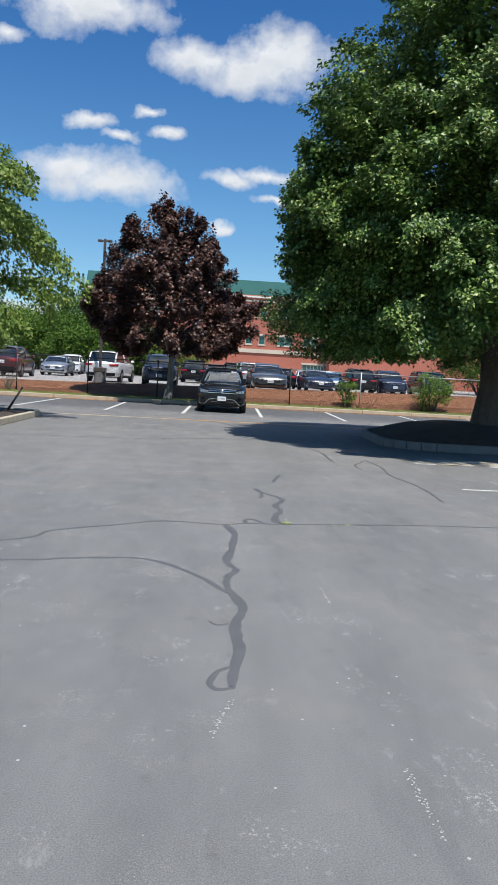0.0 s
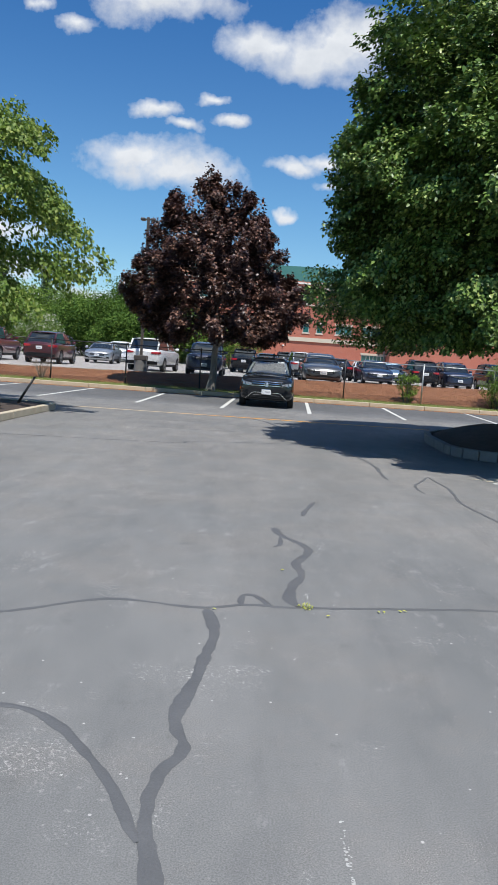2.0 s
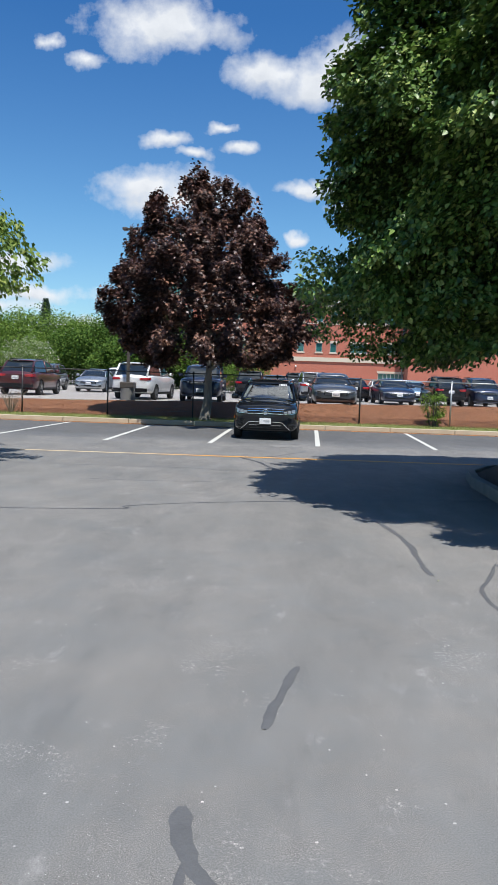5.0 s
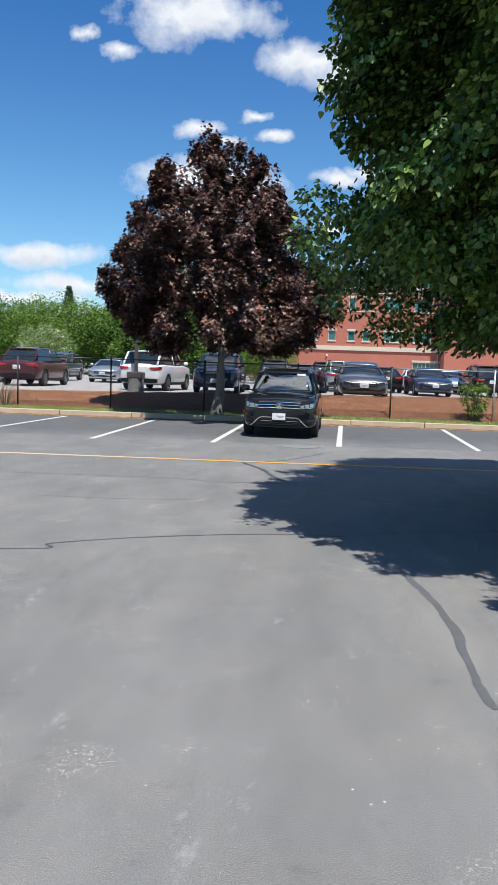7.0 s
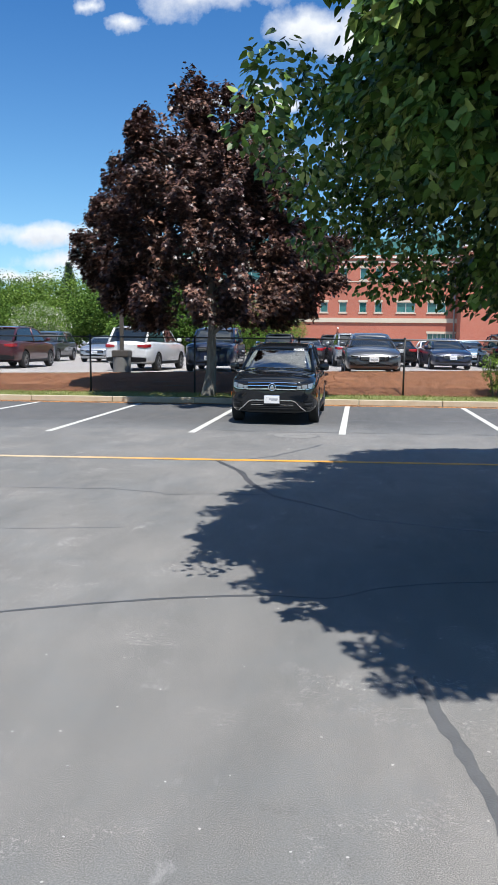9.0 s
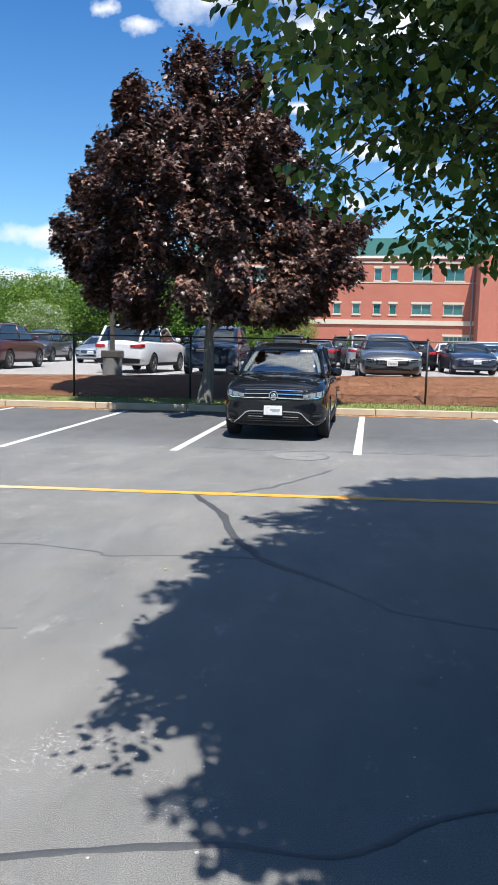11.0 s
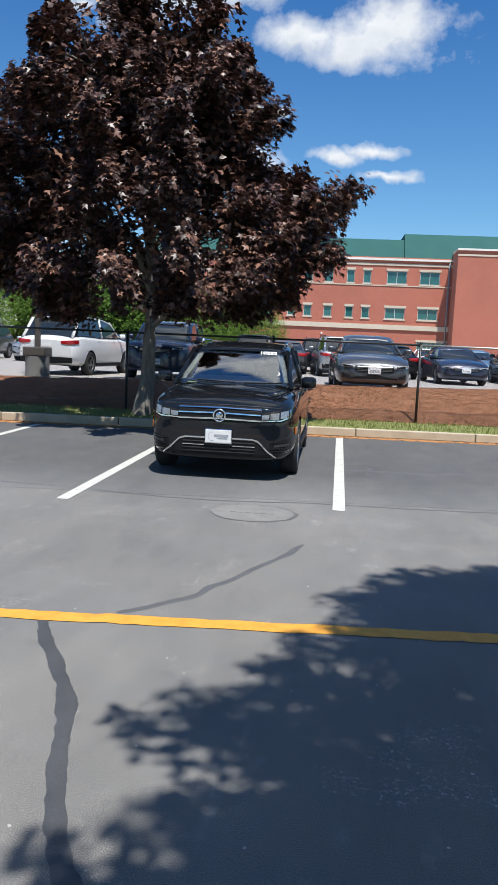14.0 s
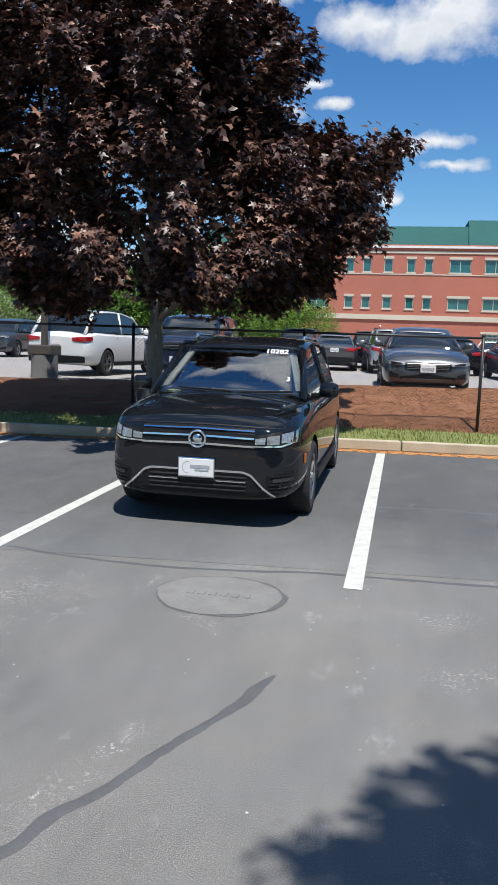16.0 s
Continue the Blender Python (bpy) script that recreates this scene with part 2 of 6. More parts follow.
def faded_line():
    m = paint_line("yellow_line_paint", (0.58, 0.265, 0.03), (0.74, 0.35, 0.05)); N, L = m.node_tree.nodes, m.node_tree.links
    b = N["Principled BSDF"]; old = b.inputs["Base Color"].links[0].from_socket
    v = coords(N, L, "World"); sp = N.new("ShaderNodeSeparateXYZ"); L.new(v, sp.inputs[0])
    mr = N.new("ShaderNodeMapRange"); mr.inputs[1].default_value, mr.inputs[2].default_value, mr.inputs[3].default_value, mr.inputs[4].default_value = -2.6, -0.8, 0.8, 0.0
    L.new(sp.outputs[0], mr.inputs[0])
    L.new(blend(N, L, old, (0.47, 0.42, 0.31), mr.outputs[0]), b.inputs["Base Color"])
    return m
YELLOW_LINE = faded_line()
SCRAPE = grained("pale_scrape", (0.3, 0.3, 0.29), (0.46, 0.46, 0.44), 30, 200, 0.9, 0.3)
CONCRETE = grained("concrete", (0.36, 0.3, 0.21), (0.52, 0.45, 0.34), 3, 60, 0.85, 0.3, space="World")
GREY_CONCRETE = grained("grey_concrete", (0.13, 0.13, 0.124), (0.22, 0.213, 0.2), 4, 70, 0.88, 0.3, space="World")
RUST = grained("rusty_gutter_stain", (0.34, 0.15, 0.05), (0.58, 0.29, 0.1), 7, 50, 0.9, 0.3, space="World")
MULCH = grained("bark_mulch", (0.16, 0.07, 0.034), (0.33, 0.15, 0.075), 4, 70, 0.95, 0.6, space="World", dist=0.03)
DARK_MULCH = grained("dark_bark_mulch", (0.035, 0.025, 0.02), (0.085, 0.06, 0.045), 5, 42, 0.95, 0.9, space="World", dist=0.03)
LAWN = grained("lawn", (0.11, 0.15, 0.035), (0.25, 0.25, 0.085), 2.2, 55, 0.95, 0.7, space="World", dist=0.02)
METAL_BLACK = grained("black_vinyl_metal", (0.012, 0.012, 0.012), (0.03, 0.03, 0.03), 10, 120, 0.45, 0.05)
GALVANISED = grained("galvanised_steel", (0.36, 0.37, 0.37), (0.5, 0.51, 0.51), 12, 90, 0.45, 0.05, metal=0.7)
DARK_STEEL = grained("bronze_painted_steel", (0.06, 0.05, 0.042), (0.09, 0.078, 0.066), 6, 80, 0.5, 0.05)

def bark(name, lo, hi):
    m, N, L, b = material(name, 0.95)
    v = coords(N, L, "World")
    ridge = tex(N, L, v, 14, 6, 0.7, (1, 1, 0.22)); big = tex(N, L, v, 2.0, 4)
    c = blend(N, L, ramp(N, L, ridge, [(0.32, lo), (0.68, hi)]), ramp(N, L, big, [(0.3, lo), (0.7, hi)]), 0.4)
    L.new(c, b.inputs["Base Color"]); bump(N, L, b, ridge, 0.9, 0.04)
    return m
BARK_GREY, BARK_DARK = bark("grey_bark", (0.1, 0.092, 0.08), (0.26, 0.245, 0.215)), bark("dark_bark", (0.05, 0.042, 0.035), (0.14, 0.12, 0.1))

def foliage(name, dark, light, tip, gloss=0.4, through_amount=0.22, spec=0.45):
    """Leaf surface: each leaf its own shade, and some light passing through."""
    m, N, L, b = material(name, gloss, spec=spec)
    geo = N.new("ShaderNodeNewGeometry")
    c = ramp(N, L, geo.outputs["Random Per Island"], [(0.0, dark), (0.72, light), (1.0, tip)])
    broad = tex(N, L, coords(N, L, "World"), 0.9, 4)
    c = blend(N, L, c, ramp(N, L, broad, [(0.3, (0.75, 0.75, 0.75)), (0.7, (1.2, 1.2, 1.2))]), 0.6, "MULTIPLY")
    L.new(c, b.inputs["Base Color"])
    t = N.new("ShaderNodeBsdfTranslucent"); L.new(c, t.inputs[0])
    mix = N.new("ShaderNodeMixShader"); mix.inputs[0].default_value = through_amount
    out = N["Material Output"]
    L.new(b.outputs[0], mix.inputs[1]); L.new(t.outputs[0], mix.inputs[2]); L.new(mix.outputs[0], out.inputs[0])
    return m
LINDEN = foliage("linden_leaf", (0.024, 0.062, 0.013), (0.125, 0.22, 0.042), (0.34, 0.41, 0.12), 0.42, 0.1, 0.35)
MAPLE = foliage("purple_maple_leaf", (0.014, 0.007, 0.007), (0.098, 0.047, 0.036), (0.28, 0.15, 0.1), 0.4, 0.06, 0.4)
LOCUST = foliage("light_green_leaf", (0.09, 0.16, 0.03), (0.2, 0.29, 0.055), (0.33, 0.38, 0.1), 0.5, 0.35, 0.3)
BUSH = foliage("bush_leaf", (0.07, 0.13, 0.02), (0.15, 0.25, 0.035), (0.24, 0.33, 0.07), 0.55, 0.3, 0.25)
WOODS = foliage("far_woods_leaf", (0.035, 0.08, 0.014), (0.09, 0.165, 0.028), (0.14, 0.21, 0.04), 0.7, 0.25, 0.12)
SPRUCE = foliage("spruce_needles", (0.02, 0.05, 0.03), (0.05, 0.09, 0.05), (0.08, 0.12, 0.07), 0.6, 0.1, 0.2)
BLOSSOM = foliage("white_blossom", (0.6, 0.6, 0.5), (0.75, 0.74, 0.66), (0.8, 0.8, 0.74), 0.6, 0.2)
GRASS = foliage("grass_blade", (0.12, 0.17, 0.035), (0.22, 0.25, 0.07), (0.42, 0.36, 0.16), 0.6, 0.3)
CHIP = foliage("mulch_chip", (0.12, 0.05, 0.025), (0.34, 0.15, 0.07), (0.5, 0.26, 0.14), 0.9, 0.0)
YELLOW_LEAF = foliage("fallen_yellow_leaf", (0.4, 0.44, 0.06), (0.52, 0.54, 0.1), (0.62, 0.6, 0.2), 0.5, 0.2)
DRY_TWIG = grained("dry_twig", (0.16, 0.12, 0.09), (0.28, 0.22, 0.17), 8, 60, 0.9, 0.3)

def car_paint(name, col, metal=0.4):
    m, N, L, b = material(name, 0.35, metal, 0.0 if max(col) < 0.03 else 0.4, 1.0)
    v = coords(N, L)
    flake, dust = tex(N, L, v, 700, 1), tex(N, L, v, 2.5, 5)
    c = blend(N, L, tuple(k * 0.9 for k in col), tuple(min(1, k * 1.1 + 0.002) for k in col), flake)
    c = blend(N, L, c, (0.2, 0.19, 0.17), ramp(N, L, dust, [(0.45, (0, 0, 0)), (1.0, (0.025, 0.025, 0.025))]))
    L.new(c, b.inputs["Base Color"])
    return m
PAINTS = {k: car_paint(k + "_car_paint", c, mt) for k, (c, mt) in {
    "black": ((0.006, 0.008, 0.011), 0.0), "white": ((0.78, 0.79, 0.8), 0.0), "navy": ((0.012, 0.02, 0.05), 0.3), "maroon": ((0.07, 0.012, 0.017), 0.3),
    "red": ((0.13, 0.01, 0.014), 0.2), "silver": ((0.42, 0.44, 0.46), 0.7), "grey": ((0.085, 0.09, 0.1), 0.6), "blue": ((0.18, 0.28, 0.38), 0.5)}.items()}
def tinted(name, col, rough=0.02, spec=0.9):
    m, N, L, b = material(name, rough, 0, spec)
    v = coords(N, L)
    L.new(ramp(N, L, tex(N, L, v, 1.5, 3), [(0.3, tuple(k * 0.7 for k in col)), (0.7, col)]), b.inputs["Base Color"])
    return m
DARK_GLASS = tinted("tinted_car_glass", (0.02, 0.026, 0.03))
def clear_glass():
    m, N, L, b = material("clear_car_glass", 0.0)
    N.remove(b)
    gl, tr, mix, lw = N.new("ShaderNodeBsdfGlossy"), N.new("ShaderNodeBsdfTransparent"), N.new("ShaderNodeMixShader"), N.new("ShaderNodeLayerWeight")
    gl.inputs["Roughness"].default_value = 0.01; tr.inputs[0].default_value = (0.9, 0.93, 0.92, 1); lw.inputs[0].default_value = 0.5
    share = ramp(N, L, lw.outputs["Facing"], [(0.0, (0.08,) * 3), (0.45, (0.3,) * 3), (0.85, (0.45,) * 3), (1.0, (1.0,) * 3)])
    L.new(share, mix.inputs[0]); L.new(tr.outputs[0], mix.inputs[1]); L.new(gl.outputs[0], mix.inputs[2])
    L.new(mix.outputs[0], N["Material Output"].inputs[0])
    return m
CLEAR = clear_glass()
RUBBER = grained("tyre_rubber", (0.012, 0.012, 0.012), (0.028, 0.028, 0.028), 10, 80, 0.85, 0.2)
PLASTIC = grained("black_plastic", (0.006, 0.006, 0.007), (0.014, 0.014, 0.015), 8, 140, 0.5, 0.1, spec=0.2)
CHROME = grained("chrome", (0.7, 0.71, 0.72), (0.82, 0.83, 0.84), 3, 20, 0.12, 0.0, metal=1.0)
ALLOY = grained("alloy_rim", (0.3, 0.31, 0.32), (0.42, 0.43, 0.44), 5, 60, 0.3, 0.03, metal=0.9)
LAMP = tinted("headlight_lens", (0.45, 0.48, 0.5), 0.08)
RED_LAMP = tinted("red_tail_light", (0.4, 0.008, 0.012), 0.1)
AMBER = tinted("amber_reflector", (0.6, 0.16, 0.02), 0.2)
PLATE = grained("white_plate", (0.68, 0.68, 0.68), (0.78, 0.78, 0.78), 20, 90, 0.5, 0.02)
PLATE_INK = grained("plate_print", (0.3, 0.31, 0.34), (0.4, 0.41, 0.44), 20, 90, 0.6, 0.0)
MARKER = grained("white_glass_marker", (0.75, 0.75, 0.75), (0.85, 0.85, 0.85), 40, 90, 0.8, 0.0)
LINER = grained("cabin_lining", (0.42, 0.41, 0.38), (0.52, 0.51, 0.48), 6, 60, 0.9, 0.1)
UPHOLSTERY = grained("black_upholstery", (0.016, 0.016, 0.017), (0.035, 0.035, 0.036), 6, 90, 0.8, 0.2)

# ---- building blocks ----
def mesh(name, verts, faces, mats, index=None, smooth=False):
    me = bpy.data.meshes.new(name)
    me.from_pydata(verts, [], faces)
    for m in (mats if isinstance(mats, (list, tuple)) else [mats]): me.materials.append(m)
    if index is not None: me.polygons.foreach_set("material_index", index)
    if smooth: me.polygons.foreach_set("use_smooth", [True] * len(me.polygons))
    me.update()
    return me

def bm_mesh(name, bm, mat, smooth=False):
    bmesh.ops.recalc_face_normals(bm, faces=bm.faces[:])
    me = bpy.data.meshes.new(name); bm.to_mesh(me); bm.free()
    for m in (mat if isinstance(mat, (list, tuple)) else [mat]): me.materials.append(m)
    if smooth: me.polygons.foreach_set("use_smooth", [True] * len(me.polygons))
    return me

def part(name, bm, mat, parent, label="", smooth=False):
    me = bm if isinstance(bm, bpy.types.Mesh) else bm_mesh(name, bm, mat, smooth)
    ob = new(name, me); ob.parent = parent
    if label: ob["label"] = label
    return ob

def thing(name, label, category, at=None, group="", kind=""):
    ob = new(name); ob.empty_display_size = 0.2
    if at is not None: ob.matrix_basis = at
    return tagged(ob, label, category, group, kind)

def box(bm, size, at=(0, 0, 0), turn=(0, 0, 0), bevel=0.0):
    r = bmesh.ops.create_cube(bm, size=1.0)
    vs = r["verts"]
    bmesh.ops.scale(bm, vec=size, verts=vs)
    if bevel:
        es = {e for v in vs for e in v.link_edges}
        vs = list({v for f in bmesh.ops.bevel(bm, geom=list(es), offset=bevel, segments=2, affect="EDGES", profile=0.5)["faces"] for v in f.verts} | {v for v in vs if v.is_valid})
    bmesh.ops.transform(bm, matrix=pose(*at, *turn), verts=vs)
    return bm

def tube(bm, a, b, r0, r1=None, sides=8, caps=True):
    a, b = Vector(a), Vector(b); r1 = r0 if r1 is None else r1
    m = Matrix.Translation((a + b) / 2) @ (b - a).to_track_quat("Z", "Y").to_matrix().to_4x4()
    bmesh.ops.create_cone(bm, cap_ends=caps, segments=sides, radius1=r0, radius2=r1, depth=(b - a).length, matrix=m)
    return bm

def ring(bm, centre, axis, R, r, seg=24, sides=6):
    """A torus round the given axis."""
    q = Vector(axis).to_track_quat("Z", "Y")
    vs = [[bm.verts.new(Vector(centre) + q @ Vector(((R + r * math.cos(b)) * math.cos(a), (R + r * math.cos(b)) * math.sin(a), r * math.sin(b))))
           for b in (2 * math.pi * j / sides for j in range(sides))] for a in (2 * math.pi * i / seg for i in range(seg))]
    for i in range(seg):
        for j in range(sides):
            bm.faces.new((vs[i][j], vs[(i + 1) % seg][j], vs[(i + 1) % seg][(j + 1) % sides], vs[i][(j + 1) % sides]))
    return bm

SLOPE = 0.075                      # the kerb line runs a little askew of the walk
def row_y(v, x): return v + SLOPE * x
LOT_Z = 0.70
def upper_z(x): return 0.80 + 0.017 * max(-14.0, min(14.0, x))

# ---- ground ----
def sheet(name, rows, xs, mat, label, category, rough_z=0.0, scale=1.0):
    """A ground sheet over rows of (v, height(x)) across the xs."""
    verts = []
    for v, h in rows:
        for x in xs:
            z = h(x) if callable(h) else h
            if rough_z: z += rough_z * noise.fractal(Vector((x, v, 0)) * scale, 1.0, 2.0, 3)
            verts.append((x, row_y(v, max(-60, min(60, x))), z))
    n = len(xs)
    faces = [(j * n + i, j * n + i + 1, (j + 1) * n + i + 1, (j + 1) * n + i) for j in range(len(rows) - 1) for i in range(n - 1)]
    return tagged(new(name, mesh(name, verts, faces, mat, smooth=rough_z > 0)), label, category, kind="structure")

def steps(a, b, n): return [a + (b - a) * i / n for i in range(n + 1)]
WIDE = [-1500, -300, -60] + steps(-40, 40, 40) + [60, 300, 1500]
sheet("ground", [(v, 0.0) for v in (-1500, -300, -60, -10, 0, 10, 20, 30, 35.22)], WIDE, ASPHALT, "sealed grey asphalt parking lot with patched cracks", "asphalt")
sheet("upper_lot", [(39.75, lambda x: upper_z(x) + 0.005), (40.15, LOT_Z), (44, LOT_Z), (60, LOT_Z), (120, LOT_Z + 0.2), (400, lambda x: 1.2), (3000, lambda x: 1.2)],
      WIDE, UPPER, "pale sunlit asphalt of the raised parking lot", "asphalt")
FINE = steps(-40, 40, 320)
sheet("stall_asphalt", [(28.35, 0.0022), (29, 0.0022), (32, 0.0022), (35.21, 0.0022)], [-300, -60] + steps(-40, 40, 80) + [60, 300], STALL_ASPHALT, "darker fresh-sealed asphalt strip of the parking stalls", "asphalt")
sheet("verge", [(v, 0.155 + 0.03 * (v - 35.3)) for v in steps(35.36, 36.75, 12)], [-1500, -200] + FINE + [200, 1500], LAWN, "narrow strip of thin sunburnt grass behind the kerb", "grass", 0.018, 1.2)
sheet("mulch_bank", [(v, lambda x, v=v: 0.19 + (upper_z(x) - 0.19) * min(1.0, max(0.0, (v - 37.0) / 2.5)) ** 0.8) for v in steps(36.72, 39.8, 36)],
      [-1500, -200] + FINE + [200, 1500], MULCH, "red-brown bark mulch bank rising to the raised lot", "mulch", 0.035, 1.6)

def scatter(name, count, area, base_z, mat, size, flat, label, category, seed):
    """Loose bits such as chips and blades, joined into one mesh."""
    rng = np.random.default_rng(seed)
    (x0, x1), (v0, v1) = area
    x = rng.uniform(x0, x1, count); v = rng.uniform(v0, v1, count)
    verts, faces = [], []
    for i in range(count):
        z = base_z(x[i], v[i]); s = size * rng.uniform(0.6, 1.5); a = rng.uniform(0, 6.283); y = row_y(v[i], x[i])
        c, d = math.cos(a) * s, math.sin(a) * s; k = len(verts)
        if flat:
            t = rng.uniform(-0.4, 0.4) * s
            verts += [(x[i] - c, y - d, z), (x[i] + d * 0.25, y - c * 0.25, z + 0.008 + t * 0.3), (x[i] + c, y + d, z + abs(t)), (x[i] - d * 0.25, y + c * 0.25, z + 0.006)]
            faces.append((k, k + 1, k + 2, k + 3))
        else:
            lean = rng.uniform(-0.5, 0.5) * s
            verts += [(x[i] - c * 0.1, y - d * 0.1, z), (x[i] + c * 0.1, y + d * 0.1, z), (x[i] + lean, y + lean * 0.6, z + s)]
            faces.append((k, k + 1, k + 2))
    return tagged(new(name, mesh(name, verts, faces, mat)), label, category, kind="stuff")
def bank_z(x, v): return 0.2 + (upper_z(x) - 0.19) * min(1.0, max(0.0, (v - 37.0) / 2.5)) ** 0.8
scatter("grass_blades", 16000, ((-14, 16), (35.4, 36.8)), lambda x, v: 0.15 + 0.03 * (v - 35.3), GRASS, 0.06, False, "short dry and green grass blades on the verge", "grass", 3)
scatter("mulch_chips", 60000, ((-14, 16), (36.75, 39.7)), bank_z, CHIP, 0.024, True, "loose red-brown bark chips on the bank", "mulch", 4)
scatter("blown_chips", 3600, ((-14, 14), (34.86, 35.21)), lambda x, v: 0.004, CHIP, 0.026, True, "rust-brown chips blown against the kerb", "mulch", 5)

# kerb behind the stalls, one stone after another, with a rusty gutter band
def kerb_stone(length, height, depth, mat, name="kerb_stone"):
    bm = bmesh.new(); box(bm, (length - 0.012, depth, height), (0, 0, height / 2), bevel=0.018)
    return bm_mesh(name, bm, mat)
kerb = thing("kerb", "weathered concrete kerb of long stones with rust stains", "kerb", kind="structure")
STONE = kerb_stone(2.4, 0.17, 0.15, CONCRETE)
for i in range(-16, 18):
    o = new("kerb_stone", STONE); o.parent = kerb
    x = 0.9 + 2.4 * i
    o.matrix_basis = pose(x, row_y(35.29, x), 0.0, 0, 0, math.degrees(math.atan(SLOPE)))
def ribbon(name, pts, width, mat, z=0.004, jitter=0.0, seed=1, ends=1.0):
    """A flat strip over the ground along a line, with an uneven edge."""
    rng = random.Random(seed)
    P = [Vector(p) for p in pts]; fine = []
    for i in range(len(P) - 1):
        p0, p1, p2, p3 = P[max(0, i - 1)], P[i], P[i + 1], P[min(len(P) - 1, i + 2)]
        n = max(2, int((p2 - p1).length / (0.07 if jitter else 2.0)))
        for k in range(n):
            t = k / n
            fine.append(0.5 * ((2 * p1) + (p2 - p0) * t + (2 * p0 - 5 * p1 + 4 * p2 - p3) * t * t + (3 * p1 - p0 - 3 * p2 + p3) * t ** 3) if jitter else p1.lerp(p2, t))
    fine.append(P[-1])
    verts, faces = [], []
    for i, p in enumerate(fine):
        d = (fine[min(i + 1, len(fine) - 1)] - fine[max(0, i - 1)]).normalized(); nrm = Vector((-d.y, d.x))
        w = width / 2 * (1 + jitter * rng.uniform(-1, 1)) * (1 if 0 < i < len(fine) - 1 else ends)
        w2 = width / 2 * (1 + jitter * rng.uniform(-1, 1)) * (1 if 0 < i < len(fine) - 1 else ends)
        off = nrm * (jitter * 0.25 * width * rng.uniform(-1, 1))
        a, b = p + nrm * w + off, p - nrm * w2 + off
        verts += [(a.x, a.y, z), (b.x, b.y, z)]
        if i: faces.append((2 * i - 2, 2 * i, 2 * i + 1, 2 * i - 1))
    return mesh(name, verts, faces, mat)
tagged(new("gutter_stain", ribbon("gutter_stain", [(x, row_y(35.07, x)) for x in steps(-38, 38, 60)], 0.3, RUST, 0.004, 0.35, 7)), "rust-orange stain and grit along the kerb", "stain", kind="structure")

# painted lines
for i, (a, b, ya, yb) in enumerate([(-13.4, -13.2, 27.0, 34.4), (-10.3, -10.15, 27.1, 34.5), (-7.26, -7.12, 27.25, 34.6), (-4.07, -4.18, 27.4, 34.75), (-1.29, -1.24, 27.75, 34.95), (1.64, 1.78, 28.05, 35.05), (4.9, 5.04, 28.5, 35.4), (8.4, 8.62, 29.1, 35.65), (11.7, 12.0, 29.5, 35.9)]):
    tagged(new("stall_line", ribbon("stall_line", [(a, ya), (b, yb)], 0.135, WHITE_LINE)), "white painted stall line on the asphalt", "road marking", "stall lines", "structure")
tagged(new("centre_line", ribbon("centre_line", [(x, row_y(24.42, x)) for x in steps(-40, 40, 300)], 0.15, YELLOW_LINE, 0.0045, 0.12, 3)), "worn yellow line painted across the lot", "road marking", kind="structure")
for y, x0 in ((14.8, 4.0), (11.42, 3.85)):
    tagged(new("stall_line", ribbon("stall_line", [(x0, y), (x0 + 5.5, y + 0.25)], 0.1, WHITE_LINE)), "white painted stall line on the asphalt", "road marking", "stall lines", "structure")

